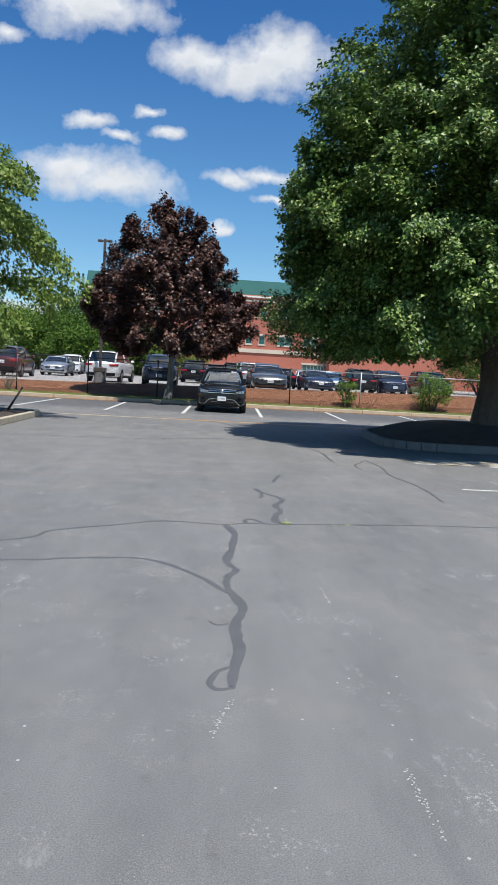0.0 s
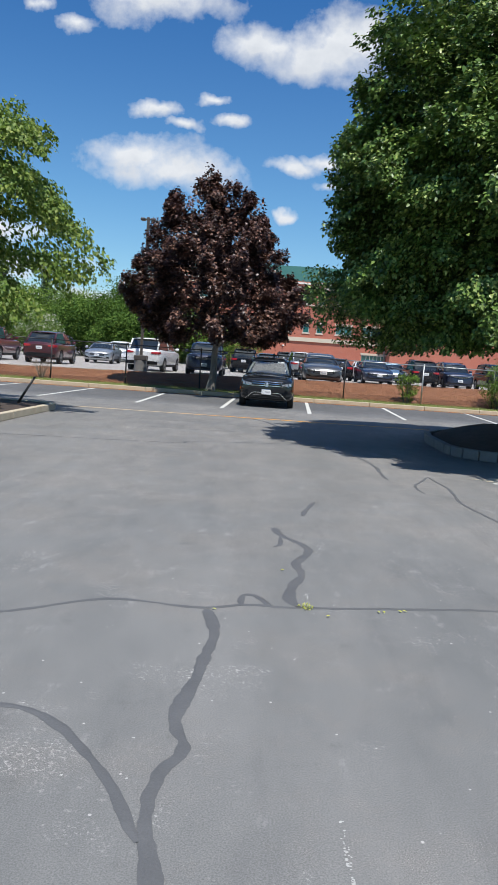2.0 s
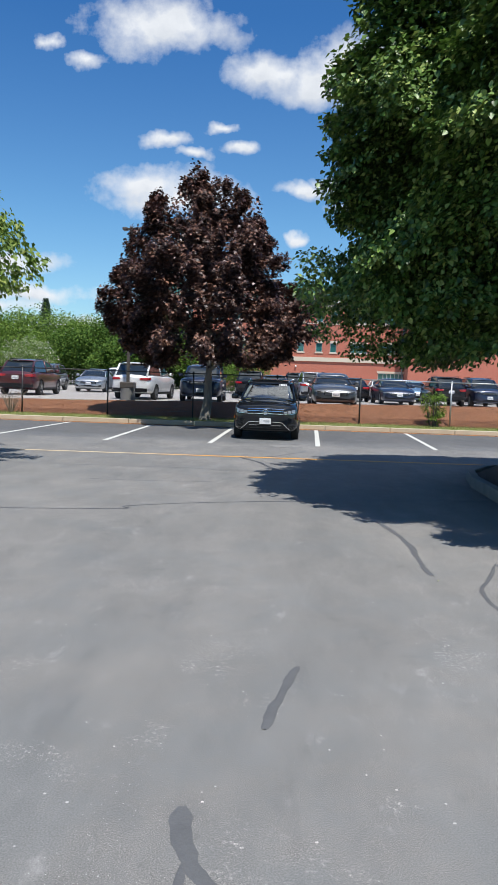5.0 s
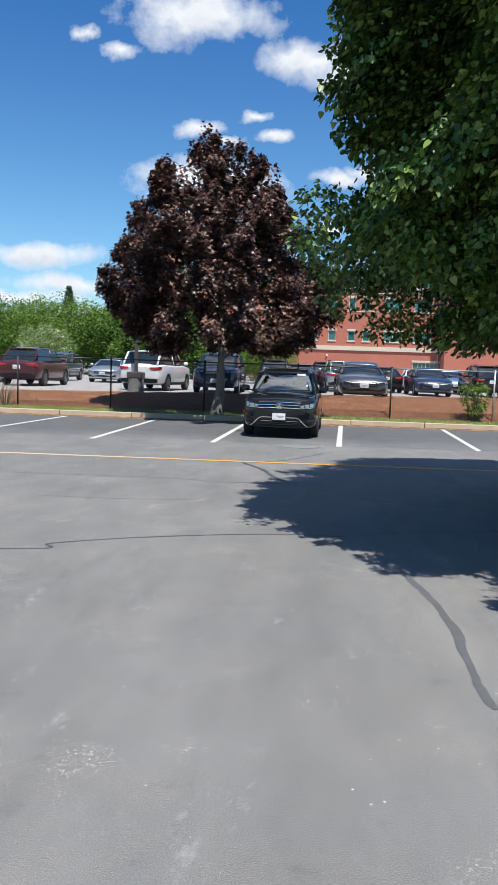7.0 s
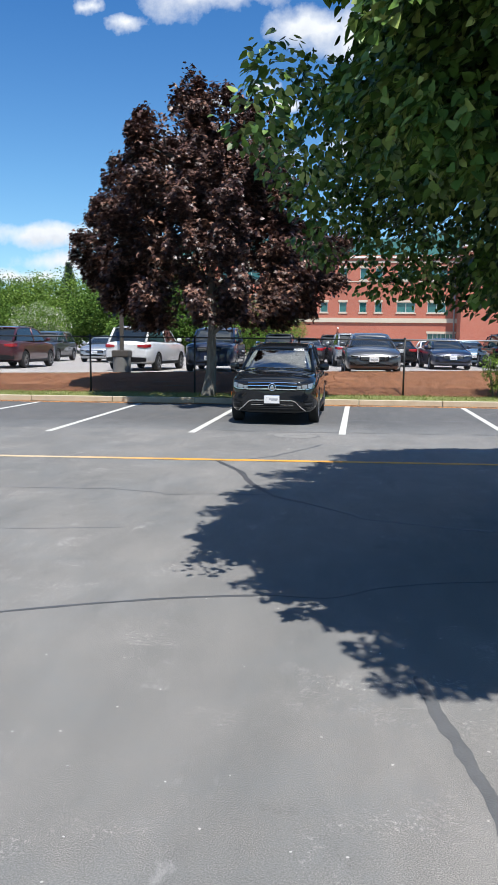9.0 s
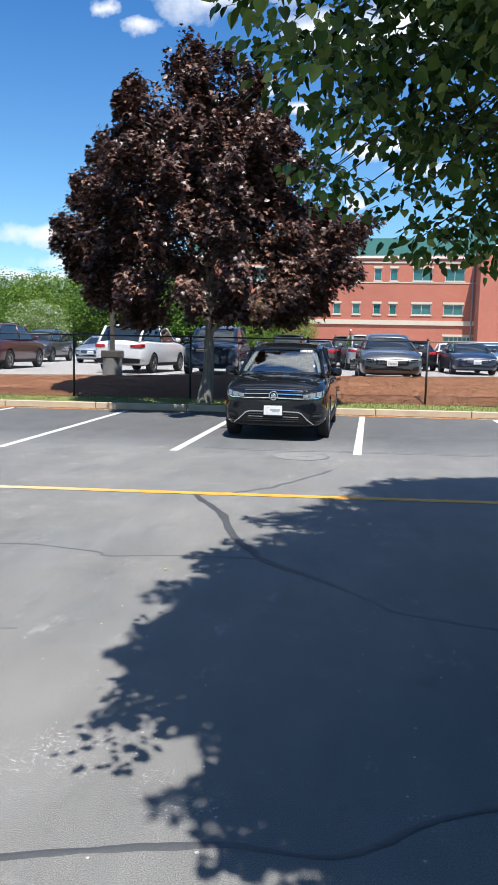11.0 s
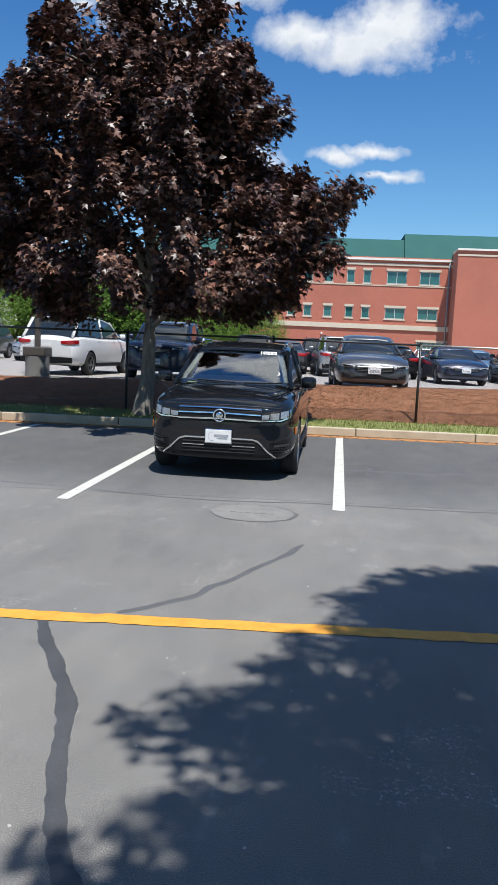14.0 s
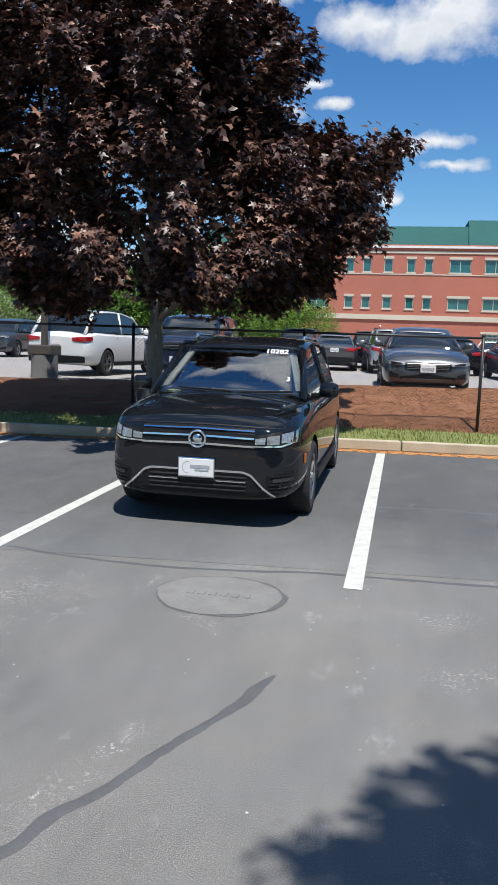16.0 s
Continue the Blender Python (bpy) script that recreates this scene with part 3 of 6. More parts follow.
# tar-sealed cracks
CRACKS = {
    "long": (0.05, [(-4.2, 5.4), (-1.87, 6.66), (-1.53, 7.15), (-1.0, 7.54), (-0.51, 7.87), (0.09, 7.84), (0.4, 7.98), (0.76, 8.0), (1.4, 8.13), (2.19, 8.29), (3.28, 8.42), (6, 8.7)]),
    "down": (0.085, [(0.15, 7.82), (0.23, 7.29), (0.15, 6.38), (0.22, 6.02), (0.13, 5.8), (0.15, 5.45), (0.24, 5.06), (0.23, 4.87), (0.18, 4.64), (0.19, 4.25), (0.16, 4.0), (0.15, 3.7)]),
    "hook": (0.05, [(0.16, 4.0), (0.07, 3.91), (0.03, 3.76), (0.07, 3.68), (0.19, 3.72)]),
    "branch": (0.06, [(-3.2, 5.8), (-1.55, 6.03), (-1.21, 6.14), (-0.67, 6.26), (-0.38, 6.14), (-0.14, 5.87), (0.05, 5.53), (0.15, 5.35)]),
    "short": (0.04, [(0.02, 4.73), (0.07, 4.66), (0.17, 4.71)]),
    "up": (0.09, [(0.76, 8.03), (0.71, 8.18), (0.74, 8.52), (0.81, 8.82), (0.77, 9.15), (0.9, 9.67), (0.64, 10.13), (0.58, 10.46)]),
    "spur": (0.06, [(0.64, 10.08), (0.63, 9.76), (0.57, 9.65)]),
    "dash": (0.07, [(1.05, 12.01), (0.96, 11.59), (0.88, 11.14)]),
    "loop": (0.06, [(0.37, 7.95), (0.36, 8.1), (0.38, 8.19), (0.45, 8.2), (0.52, 8.09), (0.57, 7.99), (0.66, 7.97)]),
    "fork": (0.06, [(3.0, 15.0), (3.1, 13.86), (3.01, 12.75), (3.18, 11.52), (3.15, 10.08)]),
    "fork_leg": (0.05, [(2.96, 14.9), (2.76, 14.3), (2.61, 13.91), (2.64, 13.27)]),
    "edge": (0.08, [(2.05, 17.2), (2.22, 16.2), (2.27, 15.7), (2.26, 15.22), (2.25, 14.7), (2.29, 14.39)]),
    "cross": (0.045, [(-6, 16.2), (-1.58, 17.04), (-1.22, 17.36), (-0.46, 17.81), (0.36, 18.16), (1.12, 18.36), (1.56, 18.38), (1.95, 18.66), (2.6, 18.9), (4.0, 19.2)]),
    "low": (0.03, [(-2.39, 19.84), (-1.36, 19.89), (-0.36, 20.11)]),
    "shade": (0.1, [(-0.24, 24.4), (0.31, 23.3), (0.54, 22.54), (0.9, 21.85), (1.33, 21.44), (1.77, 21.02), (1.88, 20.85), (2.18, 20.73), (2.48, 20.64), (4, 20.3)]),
    "thin": (0.035, [(-4.5, 21.6), (-1.36, 21.88), (-1.02, 21.9), (-0.46, 21.79), (-0.36, 21.7), (0.26, 21.83), (0.9, 21.88)]),
    "yellow": (0.075, [(0.2, 24.55), (0.61, 24.95), (0.69, 25.17), (0.83, 25.44), (1.02, 25.83), (1.18, 26.16), (1.23, 26.36), (1.31, 26.55)]),
    "front": (0.055, [(-7, 28.3), (-3, 28.5), (-1.25, 28.38), (-0.7, 28.26), (0.16, 28.19), (0.76, 28.26), (1.52, 28.37), (2.67, 28.41), (6, 28.7)]),
    "stall": (0.05, [(1.75, 30.85), (2.43, 31.0), (3.02, 30.93), (3.65, 31.18), (5.5, 31.3)]),
}
def tar_strip(name, pts, width, mat, seed):
    """A low bead of sealer poured along a crack: uneven width, feathered ragged rim."""
    rng = random.Random(seed); P = [Vector(p) for p in pts]; fine = []
    for i in range(len(P) - 1):
        p0, p1, p2, p3 = P[max(0, i - 1)], P[i], P[i + 1], P[min(len(P) - 1, i + 2)]
        n = max(3, int((p2 - p1).length / 0.03))
        for k in range(n):
            t = k / n; fine.append(0.5 * ((2 * p1) + (p2 - p0) * t + (2 * p0 - 5 * p1 + 4 * p2 - p3) * t * t + (3 * p1 - p0 - 3 * p2 + p3) * t ** 3))
    verts, faces, s = [], [], 0.0
    for i, p in enumerate(fine):
        d = fine[min(i + 1, len(fine) - 1)] - fine[max(0, i - 1)]; s += d.length / 2; d.normalize(); nrm = Vector((-d.y, d.x))
        def edge(o): return 1 + 0.55 * noise.noise(Vector((s * 3.2, seed * 7.3 + o, 0))) + 0.4 * noise.noise(Vector((s * 11, seed * 3.1 + o, 2))) + rng.uniform(-0.09, 0.09)
        tip = min(1.0, 0.45 + 0.2 * min(i, len(fine) - 1 - i))
        a, b = width / 2 * max(0.25, edge(0)) * tip, width / 2 * max(0.25, edge(50)) * tip
        mid = nrm * width * 0.35 * noise.noise(Vector((s * 2.1, seed * 5.7, 9)))
        for q, z in ((a, 0.0011), (a * 0.55, 0.0032 + 0.0002 * (seed % 5)), (-b * 0.55, 0.0032 + 0.0002 * (seed % 5)), (-b, 0.0011)):
            v = p + mid + nrm * q; verts.append((v.x, v.y, z))
        if i:
            for c in range(3): faces.append((4 * i - 4 + c, 4 * i + c, 4 * i + c + 1, 4 * i - 3 + c))
    return mesh(name, verts, faces, mat, smooth=True)
for i, (k, (w, pts)) in enumerate(CRACKS.items()):
    tagged(new("sealed_crack", tar_strip("sealed_crack", pts, w * 0.8, TAR_DARK if k in ("shade", "cross") else TAR if w > 0.032 else SMUDGE, i)), "dark tar-sealed crack in the asphalt", "sealed crack", "sealed cracks", "structure")

# ---- trees ----
def limbs(name, base, height, r0, mat, parent, seed, spread, first, count=9, lean=0.0, top=0.75, fork=False):
    """A tapered trunk with limbs that rise outward."""
    rng = random.Random(seed); bm = bmesh.new()
    def bough(p, d, length, r, depth):
        n = 5 if depth else 9; pts = [Vector(p)]; dirs = Vector(d).normalized()
        for i in range(n):
            dirs = (dirs + Vector((rng.uniform(-1, 1), rng.uniform(-1, 1), rng.uniform(-0.2, 0.5))) * 0.13).normalized()
            pts.append(pts[-1] + dirs * length / n)
        sides = 12 if depth == 0 else 7
        rings = []
        for i, q in enumerate(pts):
            t = i / n; rad = r * (1 - t) ** 0.8 + 0.008
            if depth == 0 and i == 0: rad *= 1.45
            ax = (pts[min(i + 1, n)] - pts[max(i - 1, 0)]).normalized().to_track_quat("Z", "Y")
            rings.append([bm.verts.new(q + ax @ Vector((rad * math.cos(a) * rng.uniform(0.92, 1.08), rad * math.sin(a) * rng.uniform(0.92, 1.08), 0))) for a in (6.2832 * k / sides for k in range(sides))])
        for a, b in zip(rings, rings[1:]):
            for k in range(sides): bm.faces.new((a[k], a[(k + 1) % sides], b[(k + 1) % sides], b[k]))
        return pts
    trunk = bough(base, (lean, 0, 1), height * top, r0, 0)
    for i in range(count):
        t = first + (1 - first) * i / count * 0.9
        p = trunk[min(8, max(1, int(t * 9)))].lerp(trunk[min(9, max(2, int(t * 9) + 1))], (t * 9) % 1)
        a = i * 2.4 + rng.uniform(-0.4, 0.4)
        ln = spread * (1 - 0.55 * t) * rng.uniform(0.8, 1.0)
        arm = bough(p, (math.cos(a), math.sin(a), 0.55 + 0.6 * t), ln, r0 * (0.55 - 0.33 * t), 1)
        for s in range(3):
            q = arm[2 + s]; b = a + rng.uniform(-1.1, 1.1)
            bough(q, (math.cos(b), math.sin(b), 0.35), ln * 0.45, r0 * 0.13, 2)
    return part(name, bm_mesh(name, bm, mat, True), None, parent)

LEAF_SHAPES = {
    "heart": ([(0, 0, 0), (0.42, 0.18, 0.06), (0.38, 0.62, 0.03), (0, 1.05, -0.12), (-0.38, 0.62, 0.03), (-0.42, 0.18, 0.06)], [(0, 1, 2, 3), (0, 3, 4, 5)]),
    "heart_fine": ([(0, 0.06, 0.02), (0.2, -0.04, 0.05), (0.42, 0.12, 0.07), (0.46, 0.4, 0.05), (0.3, 0.74, 0.0), (0, 1.15, -0.14), (-0.3, 0.74, 0.0), (-0.46, 0.4, 0.05), (-0.42, 0.12, 0.07), (-0.2, -0.04, 0.05)], [(0, 1, 2, 3, 4, 5), (0, 5, 6, 7, 8, 9)]),
    "maple": ([(0, 0, 0), (0.6, 0.32, -0.03), (0.24, 0.55, 0.06), (0, 1.1, -0.1), (-0.24, 0.55, 0.06), (-0.6, 0.32, -0.03)],
              [(0, 1, 2), (0, 2, 3, 4), (0, 4, 5)]),
    "palmate": ([(0, 0, 0), (0.5, 0.02, -0.06), (0.27, 0.28, 0.04), (0.66, 0.6, -0.08), (0.2, 0.58, 0.05), (0, 1.12, -0.1), (-0.2, 0.58, 0.05), (-0.66, 0.6, -0.08), (-0.27, 0.28, 0.04), (-0.5, 0.02, -0.06)],
                [(0, 1, 2), (0, 2, 3, 4), (0, 4, 5, 6), (0, 6, 7, 8), (0, 8, 9)]),
    "oval": ([(0, 0, 0), (0.4, 0.36, 0.08), (0, 1.08, -0.1), (-0.4, 0.36, 0.08)], [(0, 1, 2), (0, 2, 3)]),
    "blade": ([(0, 0, 0), (0.2, 0.45, 0.03), (0, 1.0, -0.08), (-0.2, 0.45, 0.03)], [(0, 1, 2, 3)]),
}
def leaf_mesh(name, P, ax, up, S, shape, mat):
    """One leaf at each place, along its axis and facing up, as one mesh."""
    sv, sf = LEAF_SHAPES[shape]; sv = np.array(sv); n = len(P)
    ax = ax / (np.linalg.norm(ax, axis=1)[:, None] + 1e-9)
    side = np.cross(ax, up); side /= np.linalg.norm(side, axis=1)[:, None] + 1e-9
    nor = np.cross(side, ax)
    V = P[:, None] + S[:, None, None] * (sv[None, :, 0:1] * side[:, None] + sv[None, :, 1:2] * ax[:, None] + sv[None, :, 2:3] * nor[:, None])
    k = len(sv); base = (np.arange(n) * k)[:, None]
    loops = np.concatenate([(base + np.array(f)[None]) for f in sf], axis=1).ravel()
    starts = np.concatenate([[0], np.cumsum(np.tile([len(f) for f in sf], n))[:-1]])
    me = bpy.data.meshes.new(name)
    me.vertices.add(n * k); me.vertices.foreach_set("co", V.ravel())
    me.loops.add(len(loops)); me.loops.foreach_set("vertex_index", loops)
    me.polygons.add(len(starts)); me.polygons.foreach_set("loop_start", starts)
    me.materials.append(mat); me.update(calc_edges=True); me.validate()
    return me

def leaves(name, centres, radii, per, size, shape, mat, seed, droop=0.5, flat=0.6):
    """Many leaves round the given twig ends, as one mesh."""
    rng = np.random.default_rng(seed)
    C = np.repeat(np.asarray(centres), per, axis=0); R = np.repeat(np.asarray(radii), per); n = len(C)
    d = rng.normal(size=(n, 3)); d /= np.linalg.norm(d, axis=1)[:, None]
    P = C + d * (R * rng.uniform(0.25, 1.0, n) ** 0.6)[:, None] * np.array([1, 1, flat])
    ax = d * np.array([1, 1, 0.35]) + rng.normal(scale=0.45, size=(n, 3)); ax[:, 2] -= droop
    up = np.array([0, 0, 1.0]) + rng.normal(scale=0.5, size=(n, 3)) + d * 0.5
    return leaf_mesh(name, P, ax, up, size * rng.uniform(0.65, 1.3, n), shape, mat)

def sprays(crowns, seed, length, rise, sag, wobble, keep=None, depth=0.25, group=7, spread=0.5):
    """Leafy boughs over one or more crowns (centre, profile of (height, radius), count): roots, tips and reach of each."""
    rng = np.random.default_rng(seed); roots, tips = [], []
    for q, (centre, profile, count) in enumerate(crowns):
        zs, rs = np.array(profile).T; k = made = left = 0; bough = seed
        while made < count and k < count * 12:
            k += 1
            if left == 0:            # a new bough
                bough += 1
                z0 = zs[0] + (zs[-1] - zs[0]) * ((bough * 0.754877666 + rng.uniform(0, 0.06)) % 1.0); r0 = np.interp(z0, zs, rs)
                if rng.uniform(0, rs.max()) > r0 + 0.25: continue
                a0 = bough * 2.39996 + rng.uniform(-0.5, 0.5); left = group
                lobe0 = 1 + wobble * noise.fractal(Vector((math.cos(a0) * 1.3, math.sin(a0) * 1.3, z0 * 0.55 + seed + 5 * q)), 1.0, 2.0, 3) + rng.uniform(-0.13, 0.05)
                if rng.uniform() < depth: lobe0 *= rng.uniform(0.5, 0.88)
            left -= 1
            w = rng.normal(scale=spread * 0.6); a = a0 + w / max(0.5, r0)
            z = min(zs[-1], max(zs[0], z0 + rng.normal(scale=spread * 0.3) - 0.5 * abs(w))); r = np.interp(z, zs, rs)
            lobe = lobe0 - 0.09 * abs(w) / spread + rng.uniform(-0.06, 0.03)
            h = (z - zs[0]) / (zs[-1] - zs[0]); up = rise[0] + (rise[1] - rise[0]) * h + rng.normal(scale=0.14)
            d = np.array([math.cos(a), math.sin(a), up]); d /= np.linalg.norm(d)
            ln = rng.uniform(*length) * min(1.0, 0.4 + 0.6 * r / rs.max())
            for shrink in (1.0, 0.93, 0.86, 0.79, 0.72, 0.64, 0.56, 0.48, 0.4):
                tip = np.array([centre[0] + r * lobe * shrink * math.cos(a), centre[1] + r * lobe * shrink * math.sin(a), z])
                if keep is None or keep(tip): break
            else: continue
            roots.append(tip - d * ln + np.array([0, 0, sag * ln])); tips.append(tip); made += 1
    return np.array(roots), np.array(tips)

def spray_leaves(name, roots, tips, per, size, shape, mat, seed, base, width=0.34, thick=0.11, sag=0.2, droop=0.35, keep=None):
    """Leaves set along each bough, broad at its root and running to a point at its tip."""
    rng = np.random.default_rng(seed); n = len(roots) * per
    A, B = np.repeat(roots, per, axis=0), np.repeat(tips, per, axis=0); D = B - A; ln = np.linalg.norm(D, axis=1); D /= ln[:, None]
    t = rng.uniform(0, 1, n) ** 0.75
    S = np.cross(D, np.array([0, 0, 1.0])); S /= np.linalg.norm(S, axis=1)[:, None] + 1e-9
    w = width * (1.08 - t) ** 0.7
    off = rng.normal(scale=0.55, size=n) * w * ln / 1.4
    P = A + D * (ln * t)[:, None] + S * off[:, None]
    P[:, 2] += rng.normal(scale=1.0, size=n) * thick * (1.15 - 0.6 * t) + sag * ln * (0.25 - (t - 0.5) ** 2) - 0.45 * np.abs(off)
    ax = D * 0.5 + S * (np.sign(off) * 0.75)[:, None] + rng.normal(scale=0.4, size=(n, 3)); ax[:, 2] -= droop
    up = np.array([0, 0, 1.0]) + D * 0.45 + rng.normal(scale=0.42, size=(n, 3))
    z = size * rng.uniform(0.6, 1.3, n)
    if keep:
        ok = np.array([keep(p) for p in P]); P, ax, up, z = P[ok], ax[ok], up[ok], z[ok]
    return leaf_mesh(name, P - np.asarray(base), ax, up, z, shape, mat)

def tree(name, label, base, height, r0, bark_mat, spread, first, count, seed):
    """Trunk and limbs; the crown is added to it."""
    t = thing(name, label, "tree", pose(*base))
    limbs("trunk", (0, 0, -0.1), height, r0, bark_mat, t, seed, spread, first, count)
    return t

# ---- fence ----
FENCE_V, FENCE_TOP = 36.95, 1.93
POSTS = [-22.8, -19.5, -16.2, -12.9, -9.6, -6.3, -3.0, 0.25, 3.5, 7.05, 10.3, 13.6, 16.9, 20.2]
fence = thing("chain_link_fence", "black chain-link fence with a top rail on the bank", "fence", kind="structure")
def fence_z(x): return 0.18
for i, x in enumerate(POSTS):
    y = row_y(FENCE_V, x); bm = bmesh.new()
    tube(bm, (x, y, fence_z(x) - 0.1), (x, y, FENCE_TOP + 0.03), 0.03, sides=10)
    bmesh.ops.create_uvsphere(bm, u_segments=10, v_segments=6, radius=0.038, matrix=Matrix.Translation((x, y, FENCE_TOP + 0.03)))
    part("post", bm_mesh("post", bm, GALVANISED if i == 9 else METAL_BLACK, True), None, fence, "bare galvanised post" if i == 9 else "")
    if i + 1 < len(POSTS):
        x2 = POSTS[i + 1]; y2 = row_y(FENCE_V, x2)
        bm = bmesh.new(); tube(bm, (x, y, FENCE_TOP - 0.01), (x2, y2, FENCE_TOP - 0.01), 0.022, sides=8)
        part("top_rail", bm_mesh("top_rail", bm, GALVANISED if x > 0.3 else METAL_BLACK, True), None, fence)
        verts, faces = [], []
        z0, z1 = fence_z(x) + 0.03, FENCE_TOP - 0.03; h = z1 - z0; cell = 0.075
        n = int((x2 - x + h) / cell)
        for sgn in (1, -1):
            for k in range(n):
                s = x - h + cell * k if sgn > 0 else x + cell * k
                a, b = (s, z0), (s + sgn * h, z1)
                lo, hi = x, x2
                def clip(p, q):
                    (px, pz), (qx, qz) = p, q
                    if px < lo: t = (lo - px) / (qx - px); px, pz = lo, pz + (qz - pz) * t
                    elif px > hi: t = (px - hi) / (px - qx); px, pz = hi, pz + (qz - pz) * t
                    return px, pz
                if max(a[0], b[0]) <= lo or min(a[0], b[0]) >= hi: continue
                a, b = clip(a, b), clip(b, a)
                w = 0.0022; c = len(verts)
                for px, pz in (a, b):
                    y_ = row_y(FENCE_V, px) + 0.003 * sgn
                    verts += [(px - w, y_, pz), (px + w, y_, pz), (px, y_ - 2 * w, pz)]
                faces += [(c, c + 1, c + 4, c + 3), (c + 1, c + 2, c + 5, c + 4), (c + 2, c, c + 3, c + 5)]
        part("wire_mesh", mesh("wire_mesh", verts, faces, METAL_BLACK), None, fence)

# ---- planting ----
EDGE_Y = (14.2, 15.0, 15.9, 16.8, 18.2, 18.9, 19.5, 20.1, 21.6, 22.5, 23.4, 24.4, 24.9, 26.0, 26.3, 26.7, 27.1)
EDGE_X = (5.6, 2.9, 2.0, 1.4, 1.1, 0.7, 0.62, 0.42, 0.42, 0.5, 0.66, 1.0, 1.3, 2.05, 3.2, 5.0, 9.0)
LEAN_X, LEAN_Y = -0.159, 0.394           # how far the shade falls for each metre of height
def walk_clear(p):
    """Leaves hang clear of the walk and of the way ahead."""
    x, y, z = p
    if z < 2.02: return False
    if z < 2.5 and math.hypot(x - 1.5, (y - 18.5) * 0.35) < 1.0: return False
    return not (y - 18.9 > (z - 2.05) / 0.45 and x < 1.95 + 0.235 * (y - 18.9))
def in_crown(p):
    """Within the linden's outline, as its shade on the lot shows it."""
    x, y, z = p
    sx, sy = x + LEAN_X * z, y + LEAN_Y * z
    rag = 0.55 * noise.noise(Vector((sy * 1.9, z * 0.8, 3.0))) + 0.35 * noise.noise(Vector((sy * 5.0, z * 2.0, 8.0)))
    return sy < 26.9 + rag and sx > np.interp(sy + 0.4 * rag, EDGE_Y, EDGE_X) + rag - 0.05 and walk_clear(p)
LIN_BASE = (7.35, 20.2, 0.5)
linden = tree("linden_tree", "large dense green linden with leaves down to head height", LIN_BASE, 14.0, 0.33, BARK_DARK, 4.8, 0.22, 16, 11)
LIN_PROFILE = [(2.0, 4.3), (2.6, 5.1), (3.4, 5.6), (4.5, 5.8), (5.5, 5.75), (6.5, 5.6), (7.5, 5.45), (8.5, 5.2), (9.5, 4.75), (11, 3.9), (12.5, 2.8), (14.6, 0.6)]
LIN_SIDE = [((4.0, 18.4), [(2.4, 1.8), (3.3, 2.9), (4.6, 3.3), (6.2, 3.2), (7.6, 2.4), (8.6, 1.2)], 480), ((4.5, 16.0), [(2.3, 1.5), (3.2, 2.4), (4.6, 2.5), (6.0, 1.8), (7.0, 0.6)], 280), ((2.8, 17.9), [(2.4, 0.9), (3.0, 1.5), (4.0, 1.7), (5.2, 1.5), (6.2, 0.7)], 230)]
_ro, _ti = sprays([((6.8, 19.4), LIN_PROFILE, 2600)] + LIN_SIDE, 11, (1.0, 1.8), (-0.3, 0.65), 0.12, 0.16, in_crown)
_near = (_ti[:, 0] < 4.4) & (_ti[:, 2] < 5.6) & (_ti[:, 1] < 22)
part("crown", spray_leaves("crown", _ro[~_near], _ti[~_near], 125, 0.092, "oval", LINDEN, 12, LIN_BASE, keep=walk_clear), None, linden)
part("low_bough", spray_leaves("low_bough", _ro[_near], _ti[_near], 220, 0.06, "heart_fine", LINDEN, 13, LIN_BASE, droop=0.55, keep=walk_clear), None, linden)
_r = random.Random(77); LOW = []
while len(LOW) < 52:      # a low bough beside the walk
    x, y, z = _r.uniform(1.25, 2.5), _r.uniform(19.5, 20.5), _r.uniform(2.18, 2.95)
    if z > 2.18 + max(0.0, 1.9 - x) * 0.42: LOW.append((x, y, z))
OVER = []
while len(OVER) < 64:     # twigs above head height where the crown meets the walk
    p = (_r.uniform(1.05, 2.7), _r.uniform(17.6, 19.8), _r.uniform(2.7, 3.6))
    if in_crown(p): OVER.append(p)
part("over_bough", leaves("over_bough", np.array(OVER) - np.array(LIN_BASE), np.full(len(OVER), 0.24), 60, 0.05, "heart_fine", LINDEN, 33, 0.6, 0.8), None, linden)
tagged(part("hanging_bough", leaves("hanging_bough", np.array(LOW) - np.array(LIN_BASE), np.full(len(LOW), 0.17), 34, 0.047, "heart_fine", LINDEN, 31, 0.7, 0.8), None, linden), kind="stuff")
for p in np.array(LOW) - np.array(LIN_BASE):
    bm = bmesh.new(); tube(bm, p, p + np.array((0.26, 0.06, 0.2)), 0.002, 0.005, 5)
    part("twig", bm_mesh("twig", bm, BARK_DARK), None, linden)
def inside(centre, profile, count, margin, seed, keep=None):
    """Places within a crown, away from its outline."""
    rng = np.random.default_rng(seed); zs, rs = np.array(profile).T; out = []
    while len(out) < count:
        z = rng.uniform(zs[0] + 0.5, zs[-1] - 0.8); r = (np.interp(z, zs, rs) - margin) * math.sqrt(rng.uniform()); a = rng.uniform(0, 2 * math.pi)
        p = (centre[0] + r * math.cos(a), centre[1] + r * math.sin(a), z)
        if r > 0 and (keep is None or keep((p[0] - 0.5, p[1] + 0.5, p[2]))): out.append(p)
    return np.array(out)
part("inner_foliage", leaves("inner_foliage", inside((6.8, 19.4), LIN_PROFILE, 620, 1.35, 20, in_crown) - np.array(LIN_BASE), np.full(620, 0.55), 42, 0.13, "oval", LINDEN, 21, 0.3, 0.8), None, linden)

